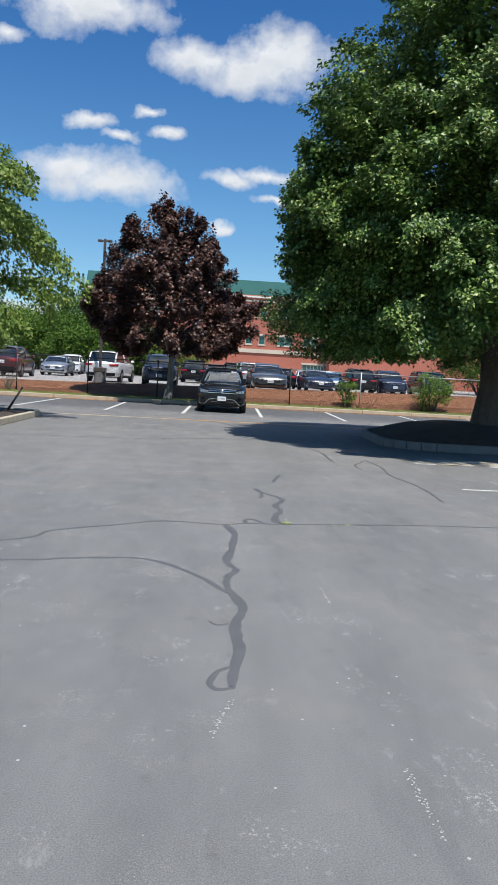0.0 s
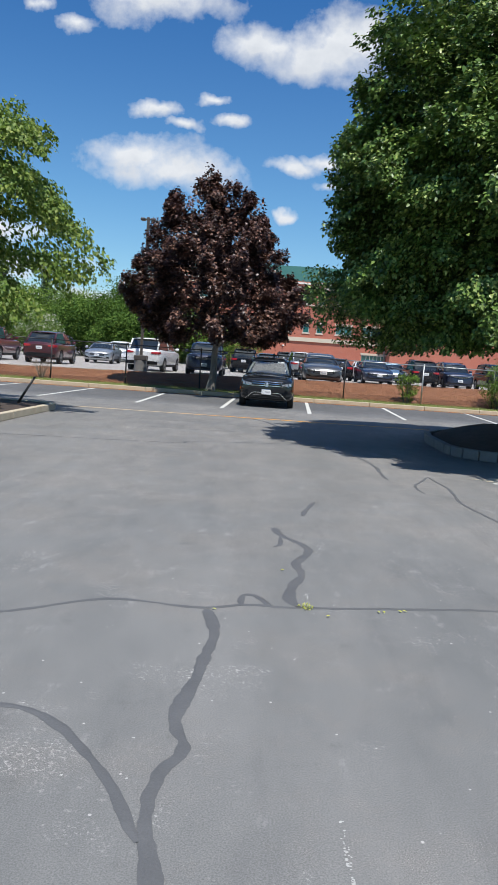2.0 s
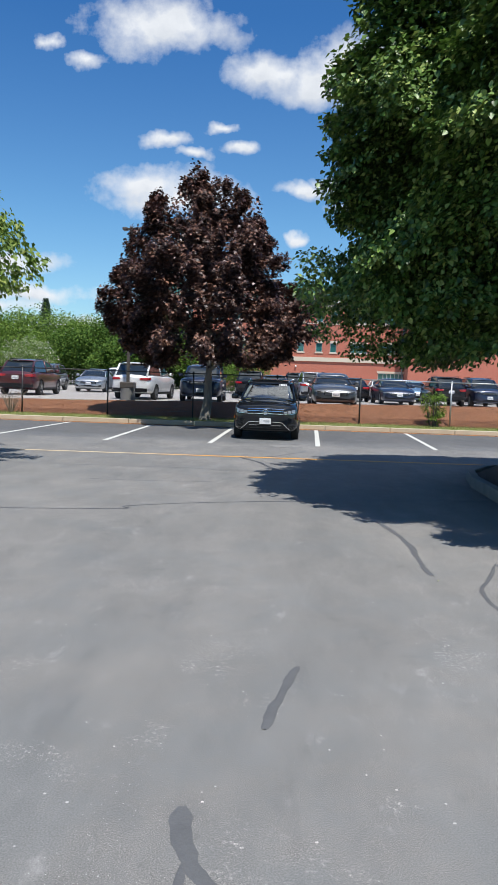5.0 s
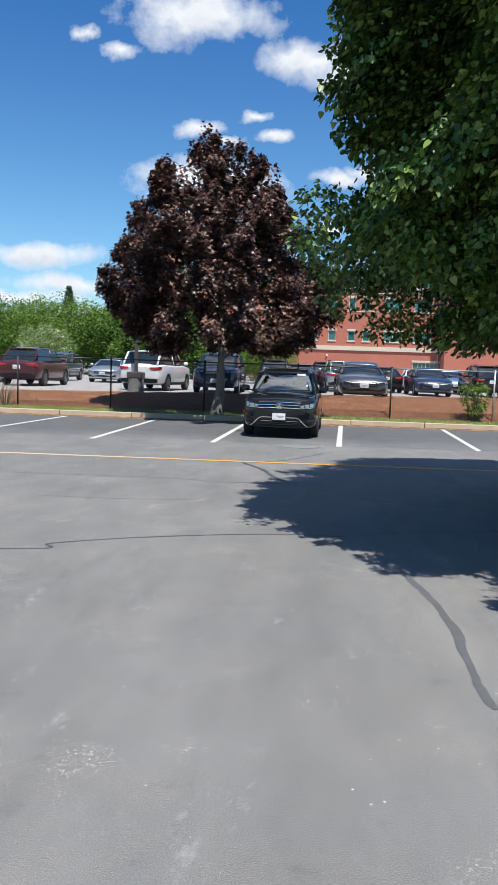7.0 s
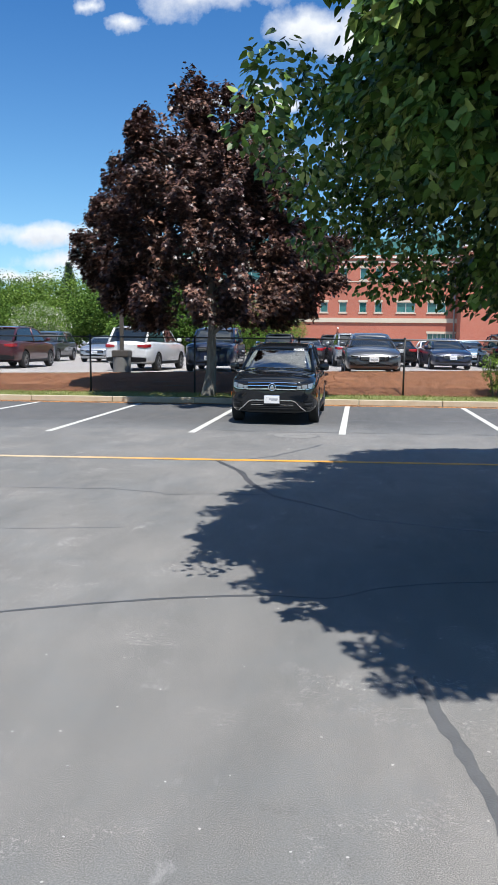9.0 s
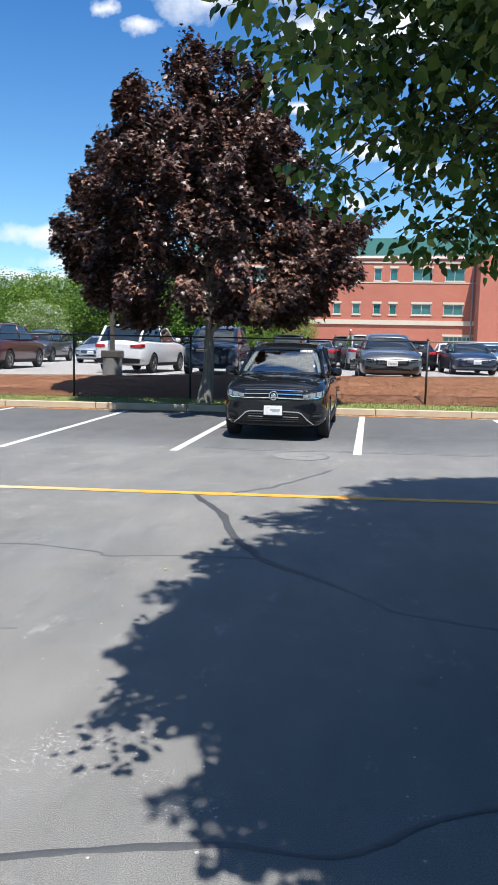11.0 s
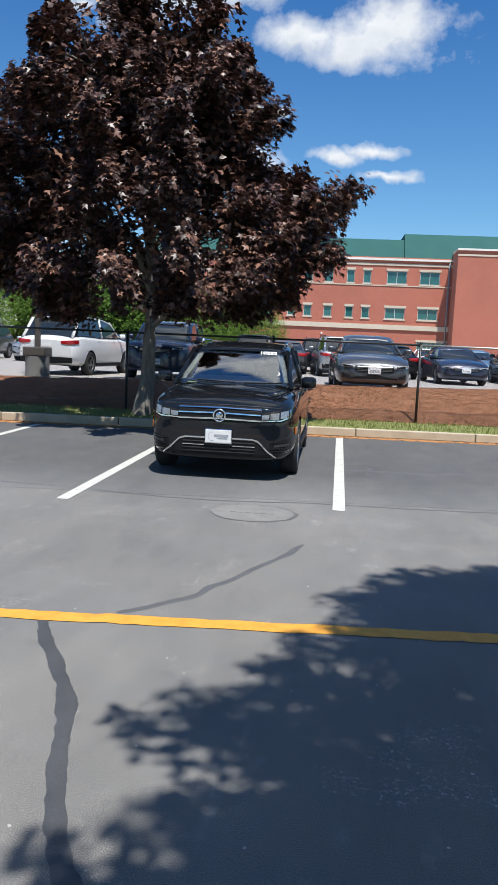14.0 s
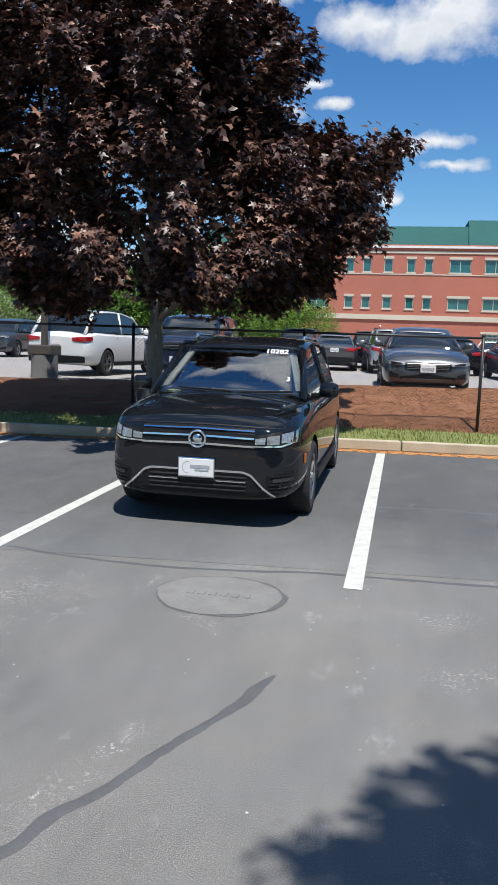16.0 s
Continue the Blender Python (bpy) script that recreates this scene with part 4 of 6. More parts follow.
MAP_BASE = (-2.42, 35.85, 0.2)
maple = tree("purple_maple", "purple-leaved maple with a dense dark crown of two peaks", MAP_BASE, 10.0, 0.16, BARK_GREY, 3.4, 0.26, 14, 23)
MAP_LOW = [(2.3, 2.7), (2.8, 3.35), (3.6, 3.8), (4.5, 4.0), (5.4, 3.8), (6.2, 3.3), (7.0, 2.5)]
MAP_PEAKS = [((-3.35, 36.1), [(5.4, 2.3), (6.6, 2.2), (7.8, 1.75), (8.9, 1.1), (9.8, 0.25)], 260), ((-1.9, 35.9), [(5.4, 2.3), (6.6, 2.15), (7.7, 1.7), (8.6, 1.1), (9.4, 0.25)], 250)]
MAP_SKIRT = [((0.15, 35.7), [(2.4, 1.0), (3.2, 1.5), (4.4, 1.6), (5.4, 0.9)], 110), ((-5.15, 36.0), [(2.5, 0.9), (3.5, 1.4), (4.7, 1.55), (5.7, 0.9)], 100)]
_ro, _ti = sprays([((-2.45, 36.0), MAP_LOW, 640)] + MAP_PEAKS + MAP_SKIRT, 23, (0.7, 1.15), (-0.1, 1.0), 0.15, 0.26, depth=0.2, group=8, spread=0.42)
part("crown", spray_leaves("crown", _ro, _ti, 105, 0.105, "palmate", MAPLE, 24, MAP_BASE, width=0.42, thick=0.15, sag=0.3, droop=0.55), None, maple)
_in = np.concatenate([inside((-2.45, 36.0), MAP_LOW, 150, 0.9, 25), inside((-3.2, 36.1), MAP_PEAKS[0][1], 25, 0.5, 26), inside((-1.9, 35.9), MAP_PEAKS[1][1], 25, 0.5, 27)])
part("inner_foliage", leaves("inner_foliage", _in - np.array(MAP_BASE), np.full(len(_in), 0.5), 44, 0.14, "maple", MAPLE, 28, 0.4, 0.8), None, maple)

SHADE_BASE = (-8.6, 21.3, 0.2)
shade_tree = tree("young_shade_tree", "light green shade tree on the kerbed island", SHADE_BASE, 8.5, 0.14, BARK_GREY, 3.2, 0.25, 12, 31)
_ro, _ti = sprays([((-8.3, 21.2), [(2.0, 2.2), (2.7, 3.6), (3.5, 4.1), (4.7, 4.15), (6.0, 3.8), (7.3, 2.7), (8.6, 0.6)], 620)], 31, (0.9, 1.7), (-0.45, 0.5), 0.2, 0.35, depth=0.35)
part("crown", spray_leaves("crown", _ro, _ti, 105, 0.105, "oval", LOCUST, 32, SHADE_BASE, width=0.36, thick=0.13, sag=0.35, droop=0.6), None, shade_tree)

def mound(name, outline, height, mat, label, z0=0.13):
    """A mulched bed that swells towards its middle."""
    c = sum((Vector(p) for p in outline), Vector((0, 0))) / len(outline); n = len(outline); verts, faces = [], []
    K = 9
    for k in range(K):
        t = k / K
        for p in outline:
            q = Vector(p).lerp(c, t)
            verts.append((q.x, q.y, z0 + height * math.sin(t * math.pi / 2) ** 0.7 + 0.025 * noise.noise(Vector((q.x * 3, q.y * 3, 0)))))
    verts.append((c.x, c.y, z0 + height))
    for k in range(K - 1):
        for i in range(n): faces.append((k * n + i, k * n + (i + 1) % n, (k + 1) * n + (i + 1) % n, (k + 1) * n + i))
    for i in range(n): faces.append(((K - 1) * n + i, (K - 1) * n + (i + 1) % n, K * n))
    return tagged(new(name, mesh(name, verts, faces, mat, smooth=True)), label, "planting bed", kind="structure")

def rounded(x0, x1, y0, y1, r, n=7):
    pts = []
    for cx, cy, a0 in ((x1 - r, y0 + r, -90), (x1 - r, y1 - r, 0), (x0 + r, y1 - r, 90), (x0 + r, y0 + r, 180)):
        pts += [(cx + r * math.cos(radians(a0 + 90 * i / n)), cy + r * math.sin(radians(a0 + 90 * i / n))) for i in range(n + 1)]
    return pts

def island(outline, kerb_h, mat, label):
    """Kerb stones round a bed, each a stone of its own."""
    t = thing("kerb_island", label, "kerb", kind="structure")
    n = len(outline)
    for i in range(n):
        a, b = Vector(outline[i]), Vector(outline[(i + 1) % n]); d = b - a
        if d.length < 0.02: continue
        k = max(1, round(d.length / 1.6))
        for j in range(k):
            m = a.lerp(b, (j + 0.5) / k)
            o = new("kerb_stone", kerb_stone(d.length / k + 0.006, kerb_h, 0.15, mat)); o.parent = t
            o.matrix_basis = pose(m.x, m.y, 0, 0, 0, math.degrees(math.atan2(d.y, d.x)))
    return t
def nose(x0, x1, y0, y1, r_front, r_back, n=5):
    """A bed whose end has a tight front corner and a wide back one."""
    pts = [(x1, y0), (x1, y1)]
    for r, cy, a0 in ((r_back, y1 - r_back, 90), (r_front, y0 + r_front, 180)):
        pts += [(x0 + r + r * math.cos(radians(a0 + 90 * i / n)), cy + r * math.sin(radians(a0 + 90 * i / n))) for i in range(n + 1)]
    return pts
RIGHT_BED = nose(4.15, 16.0, 17.7, 24.2, 1.1, 3.4)
island(RIGHT_BED, 0.2, GREY_CONCRETE, "grey concrete kerb round the linden's bed")
mound("tree_bed", [(p[0] * 0.985 + 0.15, p[1]) for p in RIGHT_BED], 0.5, DARK_MULCH, "dark bark mulch heaped round the linden", 0.12)
LEFT_BED = rounded(-15.5, -5.3, 17.2, 22.8, 0.5, 4)
island(LEFT_BED, 0.17, CONCRETE, "pale concrete kerb round the island bed")
mound("island_bed", LEFT_BED, 0.15, DARK_MULCH, "dark mulch bed on the kerbed island", 0.12)
bm = bmesh.new(); tube(bm, (-6.0, 21.6, 0.1), (-5.55, 21.6, 0.85), 0.035, 0.028, 8)
tagged(new("leaning_stake", bm_mesh("leaning_stake", bm, METAL_BLACK, True)), "dark tree stake leaning out of the mulch", "stake")

def shrub(name, label, base, radius, height, mat, clumps, per, size, seed, shape="blade", extra=None):
    t = thing(name, label, "shrub", pose(*base)); rng = random.Random(seed); bm = bmesh.new()
    for i in range(9):
        a = rng.uniform(0, 6.28)
        tube(bm, (0.1 * math.cos(a), 0.1 * math.sin(a), -0.15), (radius * 0.7 * math.cos(a), radius * 0.7 * math.sin(a), height * rng.uniform(0.5, 0.85)), 0.02 + 0.008 * height, 0.008, 6)
    part("stems", bm_mesh("stems", bm, BARK_DARK), None, t)
    r = np.random.default_rng(seed); P = []
    while len(P) < clumps:
        q = r.uniform(-1, 1, 3)
        if np.linalg.norm(q * [1, 1, 1]) > 1 or noise.noise(Vector(q * 1.6) + Vector((seed, 0, 0))) < -0.3: continue
        P.append((q[0] * radius, q[1] * radius, height * (0.55 + 0.47 * q[2])))
    part("foliage", leaves("foliage", P, r.uniform(0.5, 1.0, clumps) * 0.3 * radius, per, size, shape, mat, seed + 2, 0.3, 0.8), None, t)
    if extra:
        Q = [p for p in P if p[2] > height * 0.45]
        part("blossom", leaves("blossom", Q, np.full(len(Q), 0.16 * radius), 16, size * 0.8, "blade", extra, seed + 5, 0.1, 0.5), None, t, "clusters of white flowers")
    return t
shrub("sapling_bush", "leafy self-sown bush at the foot of the fence", (6.35, row_y(36.75, 6.35), 0.2), 0.5, 1.4, BUSH, 60, 28, 0.10, 41)
shrub("bush", "pale green bush in front of the fence", (10.7, row_y(36.8, 10.7), 0.2), 1.0, 2.0, BUSH, 120, 34, 0.11, 43)
shrub("bush", "dense fresh green bush behind the parked cars", (-3.6, 66.0, 0.7), 2.5, 3.7, BUSH, 280, 60, 0.14, 45)
shrub("flowering_shrub", "green shrub covered in white blossom", (-19.4, 64.0, 0.7), 2.1, 3.7, BUSH, 200, 50, 0.14, 47, extra=BLOSSOM)

def twigs(name, label, base, radius, height, seed):
    rng = random.Random(seed); bm = bmesh.new()
    for i in range(46):
        a = rng.uniform(0, 6.28); r = radius * rng.uniform(0.3, 1); h = height * rng.uniform(0.5, 1)
        mid = Vector((0.5 * r * math.cos(a), 0.5 * r * math.sin(a), h * 0.65)); end = Vector((r * math.cos(a + 0.4), r * math.sin(a + 0.4), h))
        tube(bm, (0.05 * math.cos(a), 0.05 * math.sin(a), -0.05), mid, 0.008, 0.006, 5); tube(bm, mid, end, 0.006, 0.003, 5)
    ob = new(name, bm_mesh(name, bm, DRY_TWIG)); ob.location = base
    return tagged(ob, label, "shrub")
twigs("dry_shrub", "leafless dry shrub at the fence", (-9.9, row_y(36.6, -9.9), 0.2), 0.75, 0.95, 51)

# far woods: broad crowns one behind the other
rng = random.Random(5)
for i, (x, y, h, r) in enumerate([(-26, 84, 7.5, 5.5), (-19, 80, 6.0, 4.6), (-14, 86, 7.0, 5.0), (-33, 88, 7.0, 6), (-23.5, 100, 8.0, 6), (-40, 95, 8.0, 7), (-17.5, 98, 9.8, 5.0), (-10.5, 92, 6.2, 5), (-8.5, 78, 4.3, 4.0), (-13, 72, 4.2, 3.4), (-30, 74, 5.0, 4.2), (-47, 90, 9, 7), (-37, 78, 5.6, 5)]):
    shrub("far_tree", "fresh green broadleaf tree beyond the lot", (x, y, 0.7), r, h, WOODS if i % 4 else BUSH, 300, 84, 0.2, 60 + i, "oval")
def conifer(base, height, radius, seed):
    t = thing("spruce_tree", "dark narrow spruce standing above the far trees", "tree", pose(*base)); bm = bmesh.new()
    tube(bm, (0, 0, -0.3), (0, 0, height), 0.2, 0.02, 8); part("trunk", bm_mesh("trunk", bm, BARK_DARK, True), None, t)
    r = np.random.default_rng(seed); P = []
    for k in range(170):
        z = height * (0.2 + 0.8 * k / 170); w = radius * (1 - (z / height)) + 0.1; a = k * 2.4
        P += [(w * q * math.cos(a), w * q * math.sin(a), z - 0.25 * w * q) for q in (0.4, 0.75, 1.0)]
    part("crown", leaves("crown", P, np.array([0.12 + 0.3 * (1 - p[2] / height) for p in P]), 22, 0.2, "blade", SPRUCE, seed, 0.4, 0.4), None, t)
conifer((-27.2, 91, 0.9), 9.2, 2.6, 71)
shrub("far_tree", "broadleaf tree at the building's end", (26, 75, 0.9), 5, 7, WOODS, 230, 60, 0.28, 91)
shrub("far_tree", "broadleaf tree at the building's end", (36, 70, 0.9), 6, 8, WOODS, 230, 60, 0.28, 92)

# lamp post on its concrete foot, in front of the white car
lamp = thing("lamp_post", "tall brown parking-lot lamp post on a concrete foot", "lamp post", pose(-6.25, 39.75, 0.45))
bm = bmesh.new(); tube(bm, (0, 0, -0.2), (0, 0, 0.78), 0.33, 0.31, 20); part("concrete_foot", bm_mesh("concrete_foot", bm, GREY_CONCRETE), None, lamp, "weathered round concrete foot")
bm = bmesh.new(); box(bm, (0.6, 0.6, 0.24), (0, 0, 0.9), bevel=0.03); part("base_cover", bm_mesh("base_cover", bm, DARK_STEEL), None, lamp)
bm = bmesh.new(); box(bm, (0.13, 0.13, 6.6), (0, 0, 4.3), bevel=0.012); part("pole", bm_mesh("pole", bm, DARK_STEEL), None, lamp)
bm = bmesh.new(); box(bm, (0.5, 0.07, 0.08), (0, 0, 7.5), bevel=0.01); part("arm", bm_mesh("arm", bm, DARK_STEEL), None, lamp)
for s in (-1, 1):
    bm = bmesh.new(); box(bm, (0.22, 0.3, 0.12), (s * 0.25, 0, 7.5), bevel=0.03); part("lamp_head", bm_mesh("lamp_head", bm, DARK_STEEL), None, lamp)

# ---- brick building ----
def brick_wall():
    m, N, L, b = material("red_brick", 0.85)
    tcd = N.new("ShaderNodeTexCoord"); mp = N.new("ShaderNodeMapping"); mp.inputs["Rotation"].default_value = (radians(90), 0, 0)
    L.new(tcd.outputs["Object"], mp.inputs[0])
    br = N.new("ShaderNodeTexBrick"); br.inputs["Scale"].default_value = 4.4
    br.inputs["Color1"].default_value, br.inputs["Color2"].default_value, br.inputs["Mortar"].default_value = (0.46, 0.145, 0.092, 1), (0.39, 0.12, 0.078, 1), (0.45, 0.22, 0.16, 1)
    br.inputs["Mortar Size"].default_value = 0.012
    L.new(mp.outputs[0], br.inputs["Vector"])
    big = tex(N, L, coords(N, L, "World"), 0.25, 5)
    L.new(blend(N, L, br.outputs[0], ramp(N, L, big, [(0.3, (0.88, 0.88, 0.88)), (0.7, (1.1, 1.1, 1.1))]), 0.7, "MULTIPLY"), b.inputs["Base Color"])
    bump(N, L, b, br.outputs[1], 0.3, 0.01)
    return m
BRICK = brick_wall()
STONE_BAND = grained("cast_stone", (0.52, 0.45, 0.34), (0.62, 0.54, 0.43), 0.6, 12, 0.85, 0.1, space="World")
COPPER = grained("green_metal_roof", (0.028, 0.095, 0.088), (0.038, 0.12, 0.11), 0.5, 8, 0.7, 0.05, space="World", spec=0.08)
WINDOW = tinted("teal_window_glass", (0.03, 0.14, 0.135), 0.05, 0.8)
FRAME = grained("pale_window_frame", (0.4, 0.44, 0.42), (0.5, 0.54, 0.52), 2, 20, 0.5, 0.0)
TRIM_WHITE = grained("white_coping", (0.68, 0.66, 0.6), (0.78, 0.76, 0.7), 0.5, 10, 0.7, 0.0, space="World")
PIPE_GREY = grained("grey_downpipe", (0.2, 0.2, 0.21), (0.28, 0.28, 0.29), 1, 20, 0.5, 0.0)
hall = thing("brick_building", "three-storey red brick building with teal windows and a green metal roof", "building", pose(0, 110, 0.9))
def slab(name, x0, x1, z0, z1, y0, y1, mat, parent=None, label="", bevel=0.0):
    bm = bmesh.new(); box(bm, (x1 - x0, y1 - y0, z1 - z0), ((x0 + x1) / 2, (y0 + y1) / 2, (z0 + z1) / 2), bevel=bevel)
    return part(name, bm_mesh(name, bm, mat), None, parent or hall, label)
def holed_wall(name, x0, x1, z0, z1, holes, y, depth, mat):
    """A wall with openings: face, and reveals going back."""
    xs = sorted({x0, x1, *(h[0] for h in holes), *(h[1] for h in holes)}); zs = sorted({z0, z1, *(h[2] for h in holes), *(h[3] for h in holes)})
    bm = bmesh.new()
    for i in range(len(xs) - 1):
        for j in range(len(zs) - 1):
            cx, cz = (xs[i] + xs[i + 1]) / 2, (zs[j] + zs[j + 1]) / 2
            if any(h[0] < cx < h[1] and h[2] < cz < h[3] for h in holes): continue
            vs = [bm.verts.new((x, y, z)) for x, z in ((xs[i], zs[j]), (xs[i + 1], zs[j]), (xs[i + 1], zs[j + 1]), (xs[i], zs[j + 1]))]
            bm.faces.new(vs)
    bmesh.ops.remove_doubles(bm, verts=bm.verts[:], dist=0.001)
    g = bmesh.ops.extrude_face_region(bm, geom=bm.faces[:])
    bmesh.ops.translate(bm, vec=(0, depth, 0), verts=[v for v in g["geom"] if isinstance(v, bmesh.types.BMVert)])
    return part(name, bm_mesh(name, bm, mat), None, hall)
WINS = []
for z0, z1 in ((5.0, 6.15), (9.0, 10.35)):
    for x0, x1 in ((-15.4, -15.3), (-14.2, -13.3), (-11.4, -9.1), (-7.6, -5.3), (-3.3, -2.4), (-1.4, -0.5), (0.95, 1.85), (3.45, 4.32), (5.35, 6.22), (8.05, 10.3), (11.8, 14.05)):
        WINS.append((x0, x1, z0, z1 + 0.1))
WINS.append((11.9, 15.3, -0.9 + 0.9, 2.45))
holed_wall("wall", -20, 15.4, -0.9, 12.0, WINS, 0.0, 0.35, BRICK)
slab("wall", 15.4, 45, -0.9, 12.6, -3.2, 12, BRICK); slab("wall", -20, 15.4, -0.9, 11.6, 0.8, 14, BRICK)
slab("wall", -19.8, -19.6, -0.9, 11.6, 0.35, 0.8, BRICK)
for x0, x1, z0, z1 in WINS:
    win = slab("window", x0 + 0.02, x1 - 0.02, z0, z1, 0.16, 0.2, WINDOW)
    wide = x1 - x0 > 1.5
    slab("frame", x0, x1, z0, z0 + 0.07, 0.1, 0.16, FRAME, win); slab("frame", x0, x1, z1 - 0.07, z1, 0.1, 0.16, FRAME, win)
    for xx in ([x0, x1 - 0.07] + ([(x0 + x1) / 2 - 0.035] if wide else []) + ([x0 + (x1 - x0) * k for k in (0.2, 0.35, 0.65, 0.8)] if x1 - x0 > 3 else [])):
        slab("frame", xx, xx + 0.07, z0 + 0.072, z1 - 0.072, 0.1, 0.16, FRAME, win)
    slab("sill", x0 - 0.12, x1 + 0.12, z0 - 0.16, z0 - 0.004, -0.08, 0.1, STONE_BAND, win); slab("lintel", x0 - 0.12, x1 + 0.12, z1 + 0.004, z1 + 0.26, -0.05, 0.08, STONE_BAND, win)
slab("stone_band", -20, 15.39, 3.75, 4.3, -0.16, -0.003, STONE_BAND); slab("stone_band", -20, 15.39, 8.72, 8.83, -0.06, -0.003, STONE_BAND)
slab("stone_band", -20, 15.39, 11.05, 11.3, -0.08, -0.003, STONE_BAND); slab("coping", -20.1, 15.39, 11.62, 11.85, -0.25, -0.003, TRIM_WHITE)
slab("coping", 15.3, 45.1, 12.6, 12.8, -3.4, 0, TRIM_WHITE); slab("stone_band", 15.35, 45, 12.0, 12.2, -3.26, -3.203, STONE_BAND)
bm = bmesh.new(); tube(bm, (15.05, -0.12, 0), (15.05, -0.12, 11.6), 0.1, sides=10); part("downpipe", bm_mesh("downpipe", bm, PIPE_GREY, True), None, hall)
def prism(name, x0, x1, z0, z1, y0, y1, back, mat):
    vs = [(x0, y0, z0), (x1, y0, z0), (x1, y1, z1), (x0, y1, z1), (x0, back, z0), (x1, back, z0), (x1, back, z1), (x0, back, z1)]
    return part(name, mesh(name, vs, [(0, 1, 2, 3), (4, 7, 6, 5), (0, 3, 7, 4), (1, 5, 6, 2), (3, 2, 6, 7), (0, 4, 5, 1)], mat), None, hall)
roof = prism("roof", -20, 10.0, 11.9, 14.35, 0.9, 2.6, 12, COPPER); prism("roof", 10.0, 40, 11.95, 15.1, 0.6, 2.9, 12, COPPER)
for i in range(50):
    x = -19.5 + i * 1.1
    if x < 9.7: slab("seam", x, x + 0.04, 14.35, 14.4, 2.6, 12, COPPER, roof)
bm = bmesh.new(); bmesh.ops.create_uvsphere(bm, u_segments=10, v_segments=6, radius=0.13, matrix=Matrix.Translation((0.85, -0.12, 3.0))); part("wall_lamp", bm_mesh("wall_lamp", bm, TRIM_WHITE, True), None, hall)

# ---- vehicles ----
def evaluated(ob, name, mats):
    """The mesh of ob with its modifiers worked in."""
    dg = bpy.context.evaluated_depsgraph_get(); dg.update()
    me = bpy.data.meshes.new_from_object(ob.evaluated_get(dg)); me.name = name
    return me

def spline(keys, y):
    ys, vs = zip(*keys)
    return float(np.interp(y, ys, vs))

STYLES = {   # width, height, length; bonnet/belt line, roof line, windscreen and rear glass as fractions of the length
    "suv": dict(W=1.84, H=1.67, L=4.7, belt=[(0, .80), (.012, .90), (.04, .965), (.12, 1.02), (.24, 1.08), (.5, 1.07), (.9, 1.10), (.97, 1.06), (1, .92)], glass=(.235, .375, .83, .965), top=.64, clear=.2),
    "sedan": dict(W=1.86, H=1.43, L=4.85, belt=[(0, .62), (.012, .70), (.04, .77), (.12, .85), (.26, .95), (.5, .95), (.85, 1.02), (.96, 1.0), (1, .85)], glass=(.255, .43, .70, .87), top=.60, clear=.16),
    "bigsuv": dict(W=1.95, H=1.75, L=4.95, belt=[(0, .86), (.012, .98), (.04, 1.05), (.12, 1.09), (.24, 1.14), (.5, 1.13), (.9, 1.16), (.97, 1.12), (1, .98)], glass=(.24, .39, .87, .975), top=.68, clear=.22),
}
def car_shape(style):
    S = STYLES[style]; W, H, L = S["W"], S["H"], S["L"]; hw = W / 2
    width = [(0, .62), (.008, .75), (.026, .87), (.065, .95), (.14, .99), (.5, 1.0), (.85, .99), (.94, .96), (.985, .88), (1, .8)]
    low = [(0, .30), (.01, .22 + S["clear"] * 0.1), (.05, S["clear"] + .02), (.2, S["clear"]), (.8, S["clear"] + .02), (.95, S["clear"] + .08), (.99, .36), (1, .42)]
    return S, W, H, L, hw, width, low

